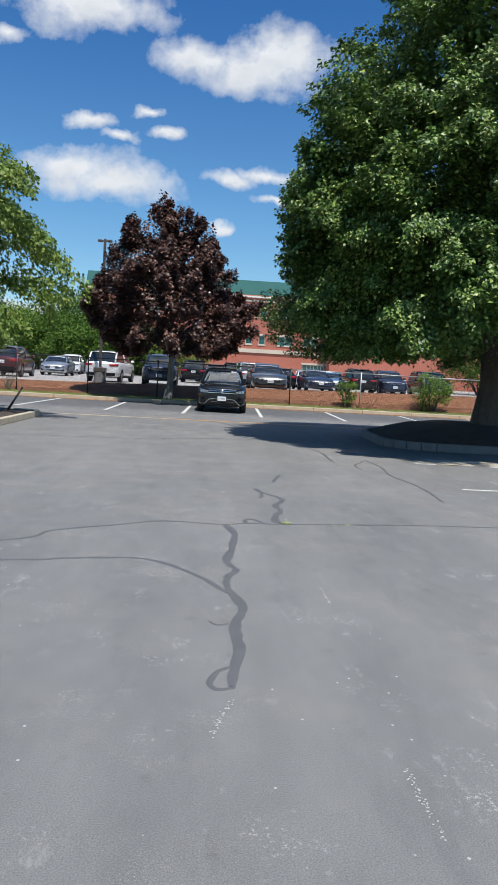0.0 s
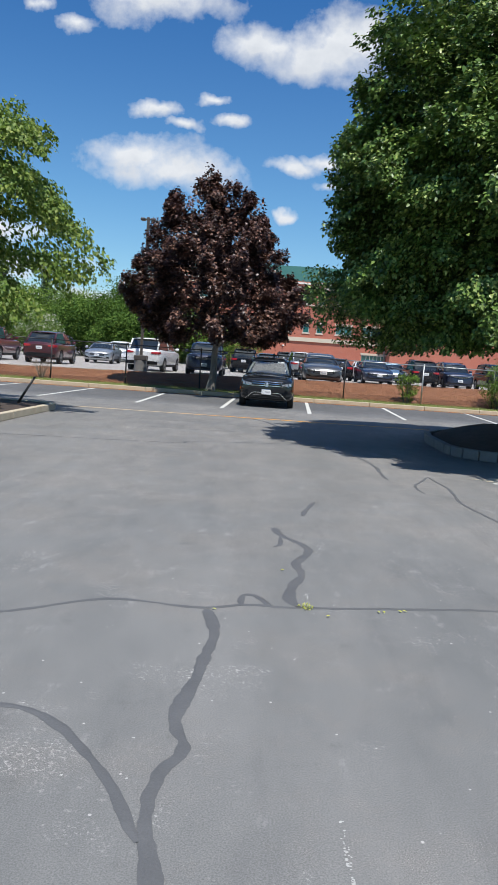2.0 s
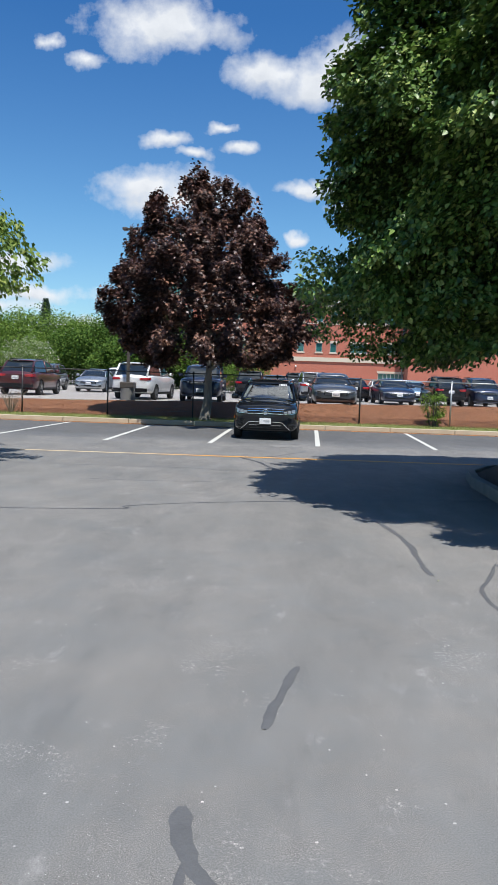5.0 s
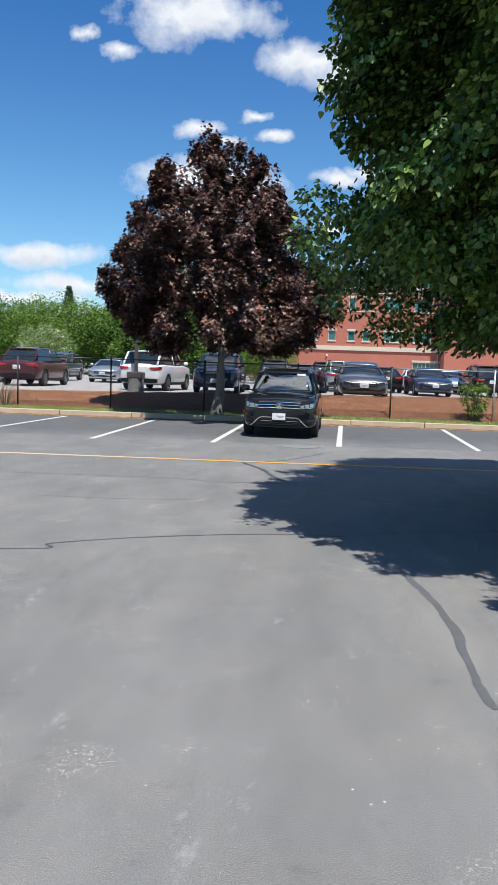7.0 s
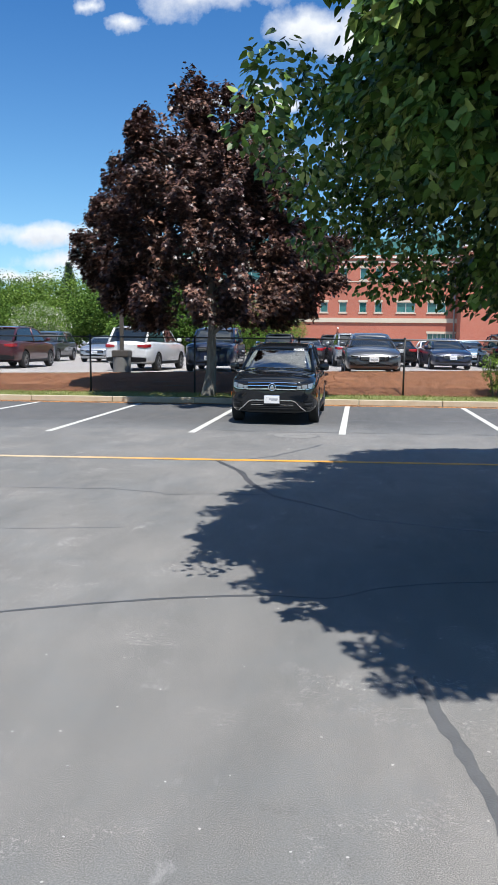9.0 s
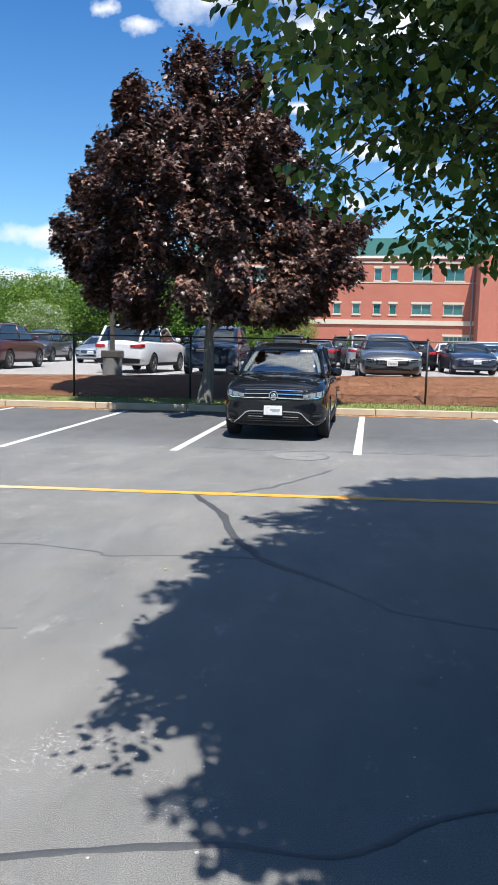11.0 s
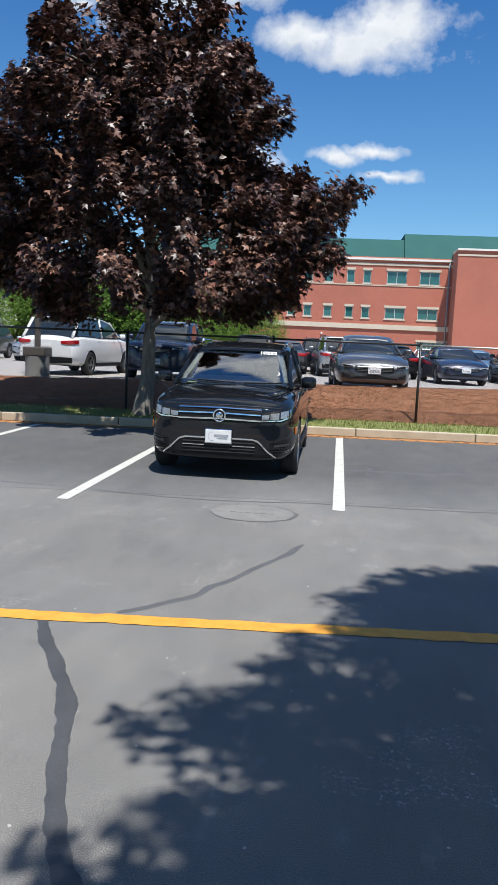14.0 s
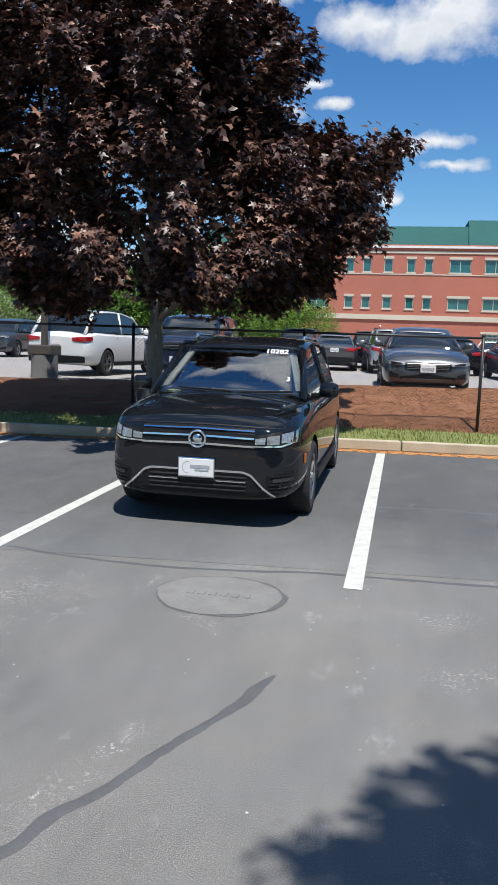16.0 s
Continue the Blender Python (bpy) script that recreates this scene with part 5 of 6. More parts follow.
def body_mesh(style, paint, wheels, wheel_r, fine):
    S, W, H, L, hw, width, low = car_shape(style)
    ys = [0, .008, .022, .045, .08, .13, .2, .27, .36, .46, .56, .66, .76, .84, .9, .945, .975, .992, 1]
    rings = []
    for f in ys:
        w, zb, zt = hw * spline(width, f), spline(low, f), spline(S["belt"], f); h = zt - zb
        half = [(0, zb), (.55 * w, zb), (.86 * w, zb + .015), (.965 * w, zb + .09), (w, zb + .3 * h), (w * 1.0, zb + .55 * h), (w * .985, zb + .76 * h), (w * .955, zb + .90 * h), (w * .885, zt - .035), (w * .74, zt - .004), (w * .4, zt + .026), (0, zt + .036)]
        rings.append([(x, f * L, z) for x, z in half] + [(-x, f * L, z) for x, z in half[-2:0:-1]])
    n = len(rings[0]); verts = [v for r in rings for v in r]
    faces = [(i * n + k, i * n + (k + 1) % n, (i + 1) * n + (k + 1) % n, (i + 1) * n + k) for i in range(len(rings) - 1) for k in range(n)]
    faces += [tuple(range(n))[::-1], tuple((len(rings) - 1) * n + k for k in range(n))]
    bm = bmesh.new()
    vs = [bm.verts.new(v) for v in verts]
    for f in faces: bm.faces.new([vs[i] for i in f])
    bmesh.ops.recalc_face_normals(bm, faces=bm.faces[:])
    me = bpy.data.meshes.new("body"); bm.to_mesh(me); bm.free()
    me.materials.append(paint); me.materials.append(PLASTIC)
    ob = new("shape_tmp", me)
    if fine: s = ob.modifiers.new("s", "SUBSURF"); s.levels = s.render_levels = 1
    bm = bmesh.new()
    for wy in wheels:
        for sx in (-1, 1): tube(bm, (sx * (hw + .1), wy, wheel_r), (sx * (hw - .27), wy, wheel_r), wheel_r + .055, sides=28)
    cut = new("cut_tmp", bm_mesh("cut", bm, PLASTIC))
    bo = ob.modifiers.new("b", "BOOLEAN"); bo.object, bo.operation, bo.solver = cut, "DIFFERENCE", "EXACT"
    out = evaluated(ob, "body", None)
    for o in (ob, cut): bpy.data.objects.remove(o)
    out.polygons.foreach_set("use_smooth", [True] * len(out.polygons))
    out.set_sharp_from_angle(angle=radians(35))
    return out

def wheel_parts(parent, x, y, r, side, cache):
    if r not in cache:
        bm = bmesh.new(); prof = [(r * .64, -.1), (r * .93, -.105), (r * .99, -.08), (r, -.04), (r, .04), (r * .99, .08), (r * .93, .105), (r * .64, .1)]; seg = 30
        V = [[bm.verts.new((px, q * math.cos(a), q * math.sin(a))) for q, px in prof] for a in (6.28318 * i / seg for i in range(seg))]
        for i in range(seg):
            for k in range(len(prof)): bm.faces.new((V[i][k], V[(i + 1) % seg][k], V[(i + 1) % seg][(k + 1) % len(prof)], V[i][(k + 1) % len(prof)]))
        tyre = bm_mesh("tyre", bm, RUBBER, True)
        bm = bmesh.new(); tube(bm, (-.05, 0, 0), (.01, 0, 0), r * .62, sides=30); ring(bm, (.075, 0, 0), (1, 0, 0), r * .62, .016, 30)
        dark = bm_mesh("rim_well", bm, PLASTIC)
        bm = bmesh.new(); ring(bm, (.085, 0, 0), (1, 0, 0), r * .62, .015, 30)
        tube(bm, (.03, 0, 0), (.1, 0, 0), r * .16, r * .12, 14)
        for k in range(10):
            a = math.radians(36 * k + (9 if k % 2 else -9)); p = Vector((.075, math.cos(a), math.sin(a)))
            box(bm, (.03, r * .075, r * .5), (.075, r * .38 * math.cos(a), r * .38 * math.sin(a)), (math.degrees(a) - 90, 0, 0))
        cache[r] = (tyre, dark, bm_mesh("rim", bm, ALLOY))
    tyre, dark, rim = cache[r]
    w = new("wheel", dark); w.parent = parent; w.matrix_basis = pose(x, y, r, 0, 0, 0 if side > 0 else 180)
    for nme, me in (("tyre", tyre), ("rim", rim)): part(nme, me, None, w)
    return w
WHEELS = {}

def pane(name, corners, mat, parent, inset=0.0, thick=0.006, label="", sub=4, bulge=0.0):
    """A slightly curved pane over four corners, given in order."""
    a, b, c, d = (Vector(p) for p in corners); mid = (a + b + c + d) / 4
    a, b, c, d = (p.lerp(mid, inset) for p in (a, b, c, d))
    nrm = ((b - a).cross(d - a)).normalized(); verts, faces = [], []
    for j in range(sub + 1):
        for i in range(sub + 1):
            u, v = i / sub, j / sub
            p = a.lerp(b, u).lerp(d.lerp(c, u), v) + nrm * (bulge * 16 * u * (1 - u) * v * (1 - v))
            verts.append(p)
    n = (sub + 1) ** 2; verts += [p - nrm * thick for p in verts]
    for j in range(sub):
        for i in range(sub):
            k = j * (sub + 1) + i; q = (k, k + 1, k + sub + 2, k + sub + 1)
            faces += [q, tuple(n + t for t in q[::-1])]
    edge = [*range(sub + 1), *((sub + 1) * j + sub for j in range(1, sub + 1)), *((sub + 1) * sub + i for i in range(sub - 1, -1, -1)), *((sub + 1) * j for j in range(sub - 1, 0, -1))]
    for k in range(len(edge)): p, q = edge[k], edge[(k + 1) % len(edge)]; faces.append((p, n + p, n + q, q))
    me = mesh(name, [tuple(p) for p in verts], faces, mat, smooth=sub > 6)
    return part(name, me, None, parent, label)

def skin_y(style, x, z, rear=False):
    """How far along the car its front or rear skin lies at a width and height."""
    S, W, H, L, hw, width, low = car_shape(style)
    wt = width[:6] if not rear else [(1 - f, k) for f, k in width[:4:-1]]
    bt = S["belt"][:5] if not rear else [(1 - f, k) for f, k in S["belt"][:5:-1]]
    fx = float(np.interp(abs(x) / hw, [k for _, k in wt], [f for f, _ in wt])) * L
    fz = float(np.interp(z, [v for _, v in bt], [f for f, _ in bt])) * L
    y = max(fx, fz * 0.85, 0.06 * max(0.0, (0.36 - z) / 0.16))
    return L - y if rear else y
NOSE = None          # the true front surface of a car, once it stands
def front_of(me):
    """How far back the front of a mesh lies at a width and height."""
    me.calc_loop_triangles()
    V = np.array([v.co[:] for v in me.vertices]); T = V[np.array([t.vertices[:] for t in me.loop_triangles])]
    a, u, w = T[:, 0], T[:, 1] - T[:, 0], T[:, 2] - T[:, 0]; det = u[:, 0] * w[:, 2] - w[:, 0] * u[:, 2]; det[np.abs(det) < 1e-9] = 1e9
    def at(x, z):
        for k in range(12):
            px, pz = x * (1 - 0.012 * k) - a[:, 0], z - a[:, 2]
            p, q = (px * w[:, 2] - w[:, 0] * pz) / det, (u[:, 0] * pz - px * u[:, 2]) / det
            ok = (p >= -1e-6) & (q >= -1e-6) & (p + q <= 1 + 1e-6) & (np.abs(det) < 1e8)
            if ok.any(): return float((a[:, 1] + p * u[:, 1] + q * w[:, 1])[ok].min()) + 0.02 * k
        return 0.3
    return at
def skin(name, columns, mat, off=0.012, parent=None, label="", deep=0.03, rows=4, style="suv", rear=False):
    """A panel that follows the nose or tail, from columns of (x, lower z, upper z)."""
    verts, faces = [], []; n = rows + 1; s = 1 if rear else -1
    for x, a, b in columns:
        for j in range(n):
            z = a + (b - a) * j / rows; verts.append((x, (NOSE(x, z) if NOSE and not rear else skin_y(style, x, z, rear)) + s * off, z))
    m = len(columns); k = len(verts); verts += [(x, y - s * deep, z) for x, y, z in verts]
    for i in range(m - 1):
        for j in range(rows):
            q = (i * n + j, (i + 1) * n + j, (i + 1) * n + j + 1, i * n + j + 1); faces += [q, tuple(k + t for t in q[::-1])]
    edge = [i * n for i in range(m)] + [(m - 1) * n + j for j in range(1, n)] + [i * n + rows for i in range(m - 2, -1, -1)] + [j for j in range(rows - 1, 0, -1)]
    for i in range(len(edge)): a, b = edge[i], edge[(i + 1) % len(edge)]; faces.append((a, k + a, k + b, b))
    return part(name, mesh(name, verts, faces, mat), None, parent, label)
def lerp_cols(pts, n=10):
    xs = [p[0] for p in pts]
    return [(x, float(np.interp(x, xs, [p[1] for p in pts])), float(np.interp(x, xs, [p[2] for p in pts]))) for x in np.linspace(xs[0], xs[-1], n)]
def mirrored(cols): return [(-x, a, b) for x, a, b in reversed(cols)]

def car(label, at, style="sedan", paint="grey", fine=False, scale=1.0, hero=False, category="car"):
    S, W, H, L, hw, width, low = car_shape(style); P = PAINTS[paint]
    t = thing("parked_car", label, category, at @ Matrix.Diagonal((scale, scale, scale, 1)), "parked cars" if not hero else "")
    r = .35 if style != "sedan" else .33
    fw, rw = .195 * L, .79 * L
    part("body", body_mesh(style, P, (fw, rw), r, fine), None, t)
    for wy in (fw, rw):
        for s in (-1, 1): wheel_parts(t, s * (hw - .115), wy, r, s, WHEELS)
    # cabin
    g0, g1, g2, g3 = (k * L for k in S["glass"]); zb = [spline(S["belt"], k) + .0 for k in S["glass"]]
    bw, tw, zr = hw * .90, S["top"] * hw / .92 * 1.02, H
    A = [(-bw * .92, g0, zb[0] + .0), (bw * .92, g0, zb[0])]; B = [(-tw, g1, zr - .13), (tw, g1, zr - .13)]
    C = [(-tw * .97, g2, zr - .115), (tw * .97, g2, zr - .115)]; D = [(-bw * .86, g3, zb[3] - .01), (bw * .86, g3, zb[3] - .01)]
    bm = bmesh.new(); ny, nx = 12, 10; V = []
    for j in range(ny + 1):
        row = []; fy = j / ny; y = g1 - .012 + (g2 - g1 + .05) * fy
        ww = tw * (1.0 - .03 * fy) + .02
        for i in range(nx + 1):
            u = 2 * i / nx - 1
            row.append(bm.verts.new((u * ww, y + (.03 * (1 - u * u)) * (-1 if j == 0 else 1.6 if j == ny else 0), zr - .118 * max(0.0, 1 - fy / .42) ** 2 - .07 * max(0.0, (fy - .5) / .5) ** 2 - .045 * u ** 4)))
        V.append(row)
    for j in range(ny):
        for i in range(nx): bm.faces.new((V[j][i], V[j][i + 1], V[j + 1][i + 1], V[j + 1][i]))
    gext = bmesh.ops.extrude_face_region(bm, geom=bm.faces[:]); bmesh.ops.translate(bm, vec=(0, 0, -.03), verts=[v for v in gext["geom"] if isinstance(v, bmesh.types.BMVert)])
    part("roof", bm_mesh("roof", bm, P, True), None, t)
    def pillar(name, a, b, wdt):
        bm = bmesh.new(); a, b = Vector(a), Vector(b); d = (b - a)
        m = Matrix.Translation((a + b) / 2) @ d.to_track_quat("Z", "Y").to_matrix().to_4x4()
        r_ = bmesh.ops.create_cube(bm, size=1); bmesh.ops.scale(bm, vec=(wdt, wdt * .8, d.length + .04), verts=r_["verts"])
        bmesh.ops.bevel(bm, geom=bm.edges[:], offset=wdt * .22, segments=2, affect="EDGES"); bmesh.ops.transform(bm, matrix=m, verts=bm.verts[:])
        part(name, bm_mesh(name, bm, P, True), None, t)
    for s in (0, 1):
        sg = -1 if s == 0 else 1
        pillar("front_pillar", A[s], B[s], .055); pillar("rear_pillar", (D[s][0], D[s][1], D[s][2]), (C[s][0], C[s][1], C[s][2]), .085)
        mid_y = g1 + (g2 - g1) * .38; base_z = spline(S["belt"], mid_y / L)
        q = (sg * bw, mid_y + .05, base_z - .01); top = (sg * tw, mid_y, zr - .065)
        pillar("middle_pillar", q, top, .07)
        f0 = (sg * bw * .955, g0 + .12, zb[0] + .005); f1 = (sg * bw, mid_y + .05, base_z); rb = (sg * bw * .95, g3 - (.16 if style != "sedan" else .28), zb[3] - .0)
        roof_f, roof_m, roof_r = (sg * tw, g1 + .02, zr - .14), (sg * tw, mid_y, zr - .065), (sg * tw * .98, g2 - .02, zr - .125)
        quad1, quad2 = [f0, f1, roof_m, roof_f], [f1, rb, roof_r, roof_m]
        if s == 0: quad1, quad2 = [quad1[k] for k in (1, 0, 3, 2)], [quad2[k] for k in (1, 0, 3, 2)]
        gm = CLEAR if hero else DARK_GLASS
        pane("side_window", quad1, gm, t, .02); pane("side_window", quad2, DARK_GLASS, t, .02)
        # mirror
        bm = bmesh.new(); box(bm, (.2, .1, .15), (0, 0, 0), (0, 0, sg * -8), .045); me = bm_mesh("mirror", bm, P, True)
        mo = part("mirror", me, None, t); mo.location = (sg * (hw + .06), g0 + .3, zb[0] + .07)
        bm = bmesh.new(); box(bm, (.14, .05, .04), (sg * (hw - .05), g0 + .32, zb[0] + .02), bevel=.01); part("mirror_arm", bm_mesh("mirror_arm", bm, PLASTIC), None, t)
        for k in (0.30, 0.55):
            bm = bmesh.new(); box(bm, (.02, .16, .025), (sg * (hw * .972), L * k + .55, zb[0] - .1), bevel=.006); part("door_handle", bm_mesh("door_handle", bm, P), None, t)
        bm = bmesh.new(); box(bm, (.04, (rw - fw) - 2 * r - .1, .1), (sg * (hw - .02), (fw + rw) / 2, S["clear"] + .1), bevel=.012); part("sill_trim", bm_mesh("sill_trim", bm, PLASTIC), None, t)
        if style != "sedan":
            bm = bmesh.new(); tube(bm, (sg * tw * .93, g1 + .42, zr + .004), (sg * tw * .93, g2 - .3, zr - .005), .014, sides=8)
            for k in (g1 + .44, g2 - .32): box(bm, (.03, .06, .06), (sg * tw * .93, k, zr - .022))
            part("roof_rail", bm_mesh("roof_rail", bm, CHROME if hero else PLASTIC, True), None, t)
    pane("windscreen", [A[0], A[1], B[1], B[0]], CLEAR if hero else DARK_GLASS, t, .015, bulge=.03, sub=8)
    pane("rear_window", [D[1], D[0], C[0], C[1]], DARK_GLASS, t, .03, bulge=.02)
    bm = bmesh.new(); box(bm, (2 * bw * .9, g3 - g0 - .35, .05), (0, (g0 + g3) / 2, (zb[0] + zb[3]) / 2 - .0)); part("cabin_floor", bm_mesh("cabin_floor", bm, UPHOLSTERY), None, t)
    # lamps, grille, plates
    bz = spline(S["belt"], .03)
    if not hero:
        rz = spline(S["belt"], .96)
        for sg in (-1, 1):
            f = (lambda c: c) if sg > 0 else mirrored
            z = bz - .10; k = hw / .92
            hl = skin("headlight", f(lerp_cols([(.46 * k, z - .055, z + .0), (.7 * k, z - .05, z + .03), (.84 * k, z - .02, z + .035)], 7)), LAMP, .02, t, style=style)
            skin("lamp_inner", f(lerp_cols([(.52 * k, z - .045, z - .01), (.74 * k, z - .035, z + .012)], 5)), PLASTIC, .026, hl, style=style, deep=.01, rows=1)
            lo, hi = (rz - .24, rz - .11) if style != "sedan" else (rz - .24, rz - .10)
            skin("tail_light", f(lerp_cols([(.44 * k, lo + .03, hi - .02), (.7 * k, lo, hi), (.865 * k, lo + .03, hi + .01)], 8)), RED_LAMP, .018, t, style=style, rear=True)
            skin("corner_vent", f(lerp_cols([(.58 * k, .33, .40), (.76 * k, .34, .46)], 4)), PLASTIC, .008, t, style=style)
        g = skin("grille", lerp_cols([(-.47, bz - .24, bz - .105), (0, bz - .26, bz - .09), (.47, bz - .24, bz - .105)], 11), PLASTIC, .012, t, style=style)
        for q in range(4): skin("grille_bar", [(x, bz - .225 + .034 * q, bz - .215 + .034 * q) for x in np.linspace(-.42, .42, 7)], CHROME if q == 3 else ALLOY, .02, g, style=style, deep=.01, rows=1)
        skin("bumper_intake", lerp_cols([(-.56, .31, .36), (0, .29, .43), (.56, .31, .36)], 9), PLASTIC, .012, t, style=style)
        skin("rear_bumper", lerp_cols([(-.8, .36, .52), (0, .33, .54), (.8, .36, .52)], 11), PLASTIC, .012, t, style=style, rear=True)
        for rear, z in ((False, .53), (True, .80)):
            y = L + .012 if rear else -.03; sy = 1 if rear else -1
            bm = bmesh.new(); box(bm, (.31, .02, .16), (0, y, z), bevel=.006); p = part("number_plate", bm_mesh("number_plate", bm, PLATE), None, t)
            bm = bmesh.new()
            for k in range(6): box(bm, (.03, .006, .06), (-.1 + .04 * k, y + sy * .012, z - .01))
            part("print", bm_mesh("print", bm, PLATE_INK), None, p)
    return t

# ---- the cars on the raised lot ----
def park(label, x, y, turn, style, paint, scale=1.0, zoff=0.0):
    """x, y: the middle of the end that faces the walk; turn 0: front towards the walk, 180: tail towards it."""
    L = STYLES[style]["L"] * scale
    m = pose(x, y, LOT_Z + zoff, 0, 0, turn)
    if abs(turn) > 90: m = m @ pose(0, -L, 0)
    return car(label, m, style, paint, scale=scale)
park("dark blue-grey sedan parked nose to the fence", 2.68, 39.65, 2, "sedan", "grey", 1.06)
park("white three-row SUV parked tail to the fence", -6.35, 40.6, 175, "bigsuv", "white", 0.97)
park("navy SUV parked nose out in the maple's shade", -3.25, 40.6, 2, "bigsuv", "navy", 0.98)
park("maroon SUV parked tail to the fence", -11.7, 41.0, 182, "suv", "maroon")
park("dark red pickup-sized SUV at the fence", -15.0, 41.0, 182, "bigsuv", "red")
park("silver sedan parked nose out across the lane", -11.4, 52, 3, "sedan", "silver")
park("dark grey SUV across the lane", -14.6, 52, 3, "suv", "grey")
park("navy sedan across the lane", -8.8, 56, 10, "sedan", "navy")
park("dark sedan parked nose to the fence", 6.5, 48.0, 3, "sedan", "navy")
park("black sedan parked tail towards the fence", 4.45, 52, 182, "sedan", "black")
park("white sedan in the far row", 7.0, 60, 180, "sedan", "white")
park("pale blue car in the next row", 8.6, 55, 3, "sedan", "blue")
park("dark SUV parked tail out", 9.6, 50, 182, "suv", "black")
park("dark blue SUV parked nose to the fence", 11.8, 50.3, 2, "suv", "navy")
park("silver SUV in the next row", 2.1, 50.5, 186, "suv", "silver")
park("black SUV in the far row", 1.1, 56, 182, "suv", "black")
park("dark grey sedan in the next row", -0.2, 52, 184, "sedan", "grey")
park("black SUV parked tail out beyond the navy one", -1.9, 54, 180, "suv", "black")
park("dark SUV beyond the bush", 14.8, 50, 3, "bigsuv", "black")
park("pale blue sedan in the next row", 13.8, 58, 3, "sedan", "blue")
park("white hatchback in the far row", -12.3, 62, 5, "suv", "white")

# ---- the black SUV in the stall ----
hero = car("glossy black SUV parked nose out, writing on its windscreen", pose(0.125, 29.47, 0, 0, 0, -0.8), "suv", "black", True, 1.07, hero=True)
_S, _W, _H, _L, _hw, _wt, _lo = car_shape("suv")
NOSE = front_of([o for o in hero.children if o.name.startswith("body")][0].data)
grille = skin("grille", lerp_cols([(-.49, .70, .872), (0, .69, .885), (.49, .70, .872)], 15), PLASTIC, .004, hero, "black grille with chrome bars")
for z, h in ((.866, .012), (.803, .015), (.735, .017)):
    skin("chrome_bar", [(x, z - .02 * abs(x) - h / 2, z - .02 * abs(x) + h / 2) for x in np.linspace(-.49, .49, 13)], CHROME, .016, grille, rows=1)
BY, PY = NOSE(0, .772) + .03, NOSE(0, .525) + .035
bm = bmesh.new(); ring(bm, (0, BY - .05, .772), (0, 1, 0), .07, .011, 32, 8)
badge = part("badge", bm_mesh("badge", bm, CHROME, True), None, hero, "round chrome badge")
bm = bmesh.new(); tube(bm, (0, BY - .045, .772), (0, BY, .772), .068, sides=32); part("badge_disc", bm_mesh("badge_disc", bm, PLASTIC), None, badge)
bm = bmesh.new(); tube(bm, (0, BY - .054, .772), (0, BY - .03, .772), .04, .046, 24); part("badge_emblem", bm_mesh("badge_emblem", bm, CHROME, True), None, badge)
LAMP_BOWL = grained("lamp_reflector", (0.14, 0.145, 0.155), (0.6, 0.62, 0.64), 38, 70, 0.3, 0.0, metal=0.6)
LAMP_CLEAR = tinted("clear_lamp_cover", (0.045, 0.048, 0.054), 0.05, 0.5)
for sg in (1, -1):
    f = (lambda c: c) if sg > 0 else mirrored
    cols = f(lerp_cols([(.475, .715, .812), (.6, .708, .838), (.74, .715, .866), (.835, .75, .888), (.868, .80, .892)], 16))
    hl = skin("headlight", cols, PLASTIC, .003, hero, "clear headlight with a chrome light line", deep=.05)
    for x0, x1, lo, hi in ((.50, .585, .745, .806), (.60, .70, .745, .828), (.715, .80, .762, .852)):
        skin("reflector", f(lerp_cols([(x0, lo, hi - .012), (x1, lo + .006, hi)], 4)), LAMP_BOWL, .006, hl, deep=.004, rows=3)
    skin("light_bar", f(lerp_cols([(.49, .722, .735), (.72, .728, .744), (.83, .765, .785)], 10)), CHROME, .009, hl, deep=.006, rows=1)
    skin("light_bar", f(lerp_cols([(.815, .768, .86), (.833, .775, .876)], 3)), CHROME, .009, hl, deep=.006, rows=3)
    # lower corner vents and the chrome sweep
    vent = skin("corner_vent", f(lerp_cols([(.60, .30, .475), (.70, .31, .50), (.84, .33, .52)], 8)), PLASTIC, .003, hero)
    for z in (.335, .365, .40, .47):
        skin("vent_slat", f([(x, z + .05 * (x - .6), z + .012 + .05 * (x - .6)) for x in np.linspace(.63, .83, 6)]), PAINTS["black"], .012, vent, deep=.01, rows=1)
    skin("fog_light", f(lerp_cols([(.66, .425, .455), (.82, .435, .468)], 5)), LAMP_CLEAR, .016, vent, deep=.01, rows=1)
    skin("chrome_sweep", f(lerp_cols([(.40, .495, .512), (.47, .472, .495), (.58, .36, .385), (.68, .285, .305)], 12)), CHROME, .014, hero, deep=.03, rows=1)
    bm = bmesh.new(); box(bm, (.012, .045, .085), (sg * (_hw * .962), .4, .6), (0, 0, sg * -8), .004); part("side_reflector", bm_mesh("side_reflector", bm, AMBER), None, hero, "amber side reflector")
skin("chrome_sweep", lerp_cols([(-.41, .495, .512), (0, .498, .515), (.41, .495, .512)], 12), CHROME, .014, hero, rows=1)
lower = skin("lower_grille", lerp_cols([(-.62, .29, .32), (-.44, .29, .478), (.44, .29, .478), (.62, .29, .32)], 16), PLASTIC, .004, hero)
for z in (.335, .375, .415, .45): skin("lower_bar", [(x, z, z + .012) for x in np.linspace(-.43, .43, 10)], UPHOLSTERY, .012, lower, deep=.015, rows=1)
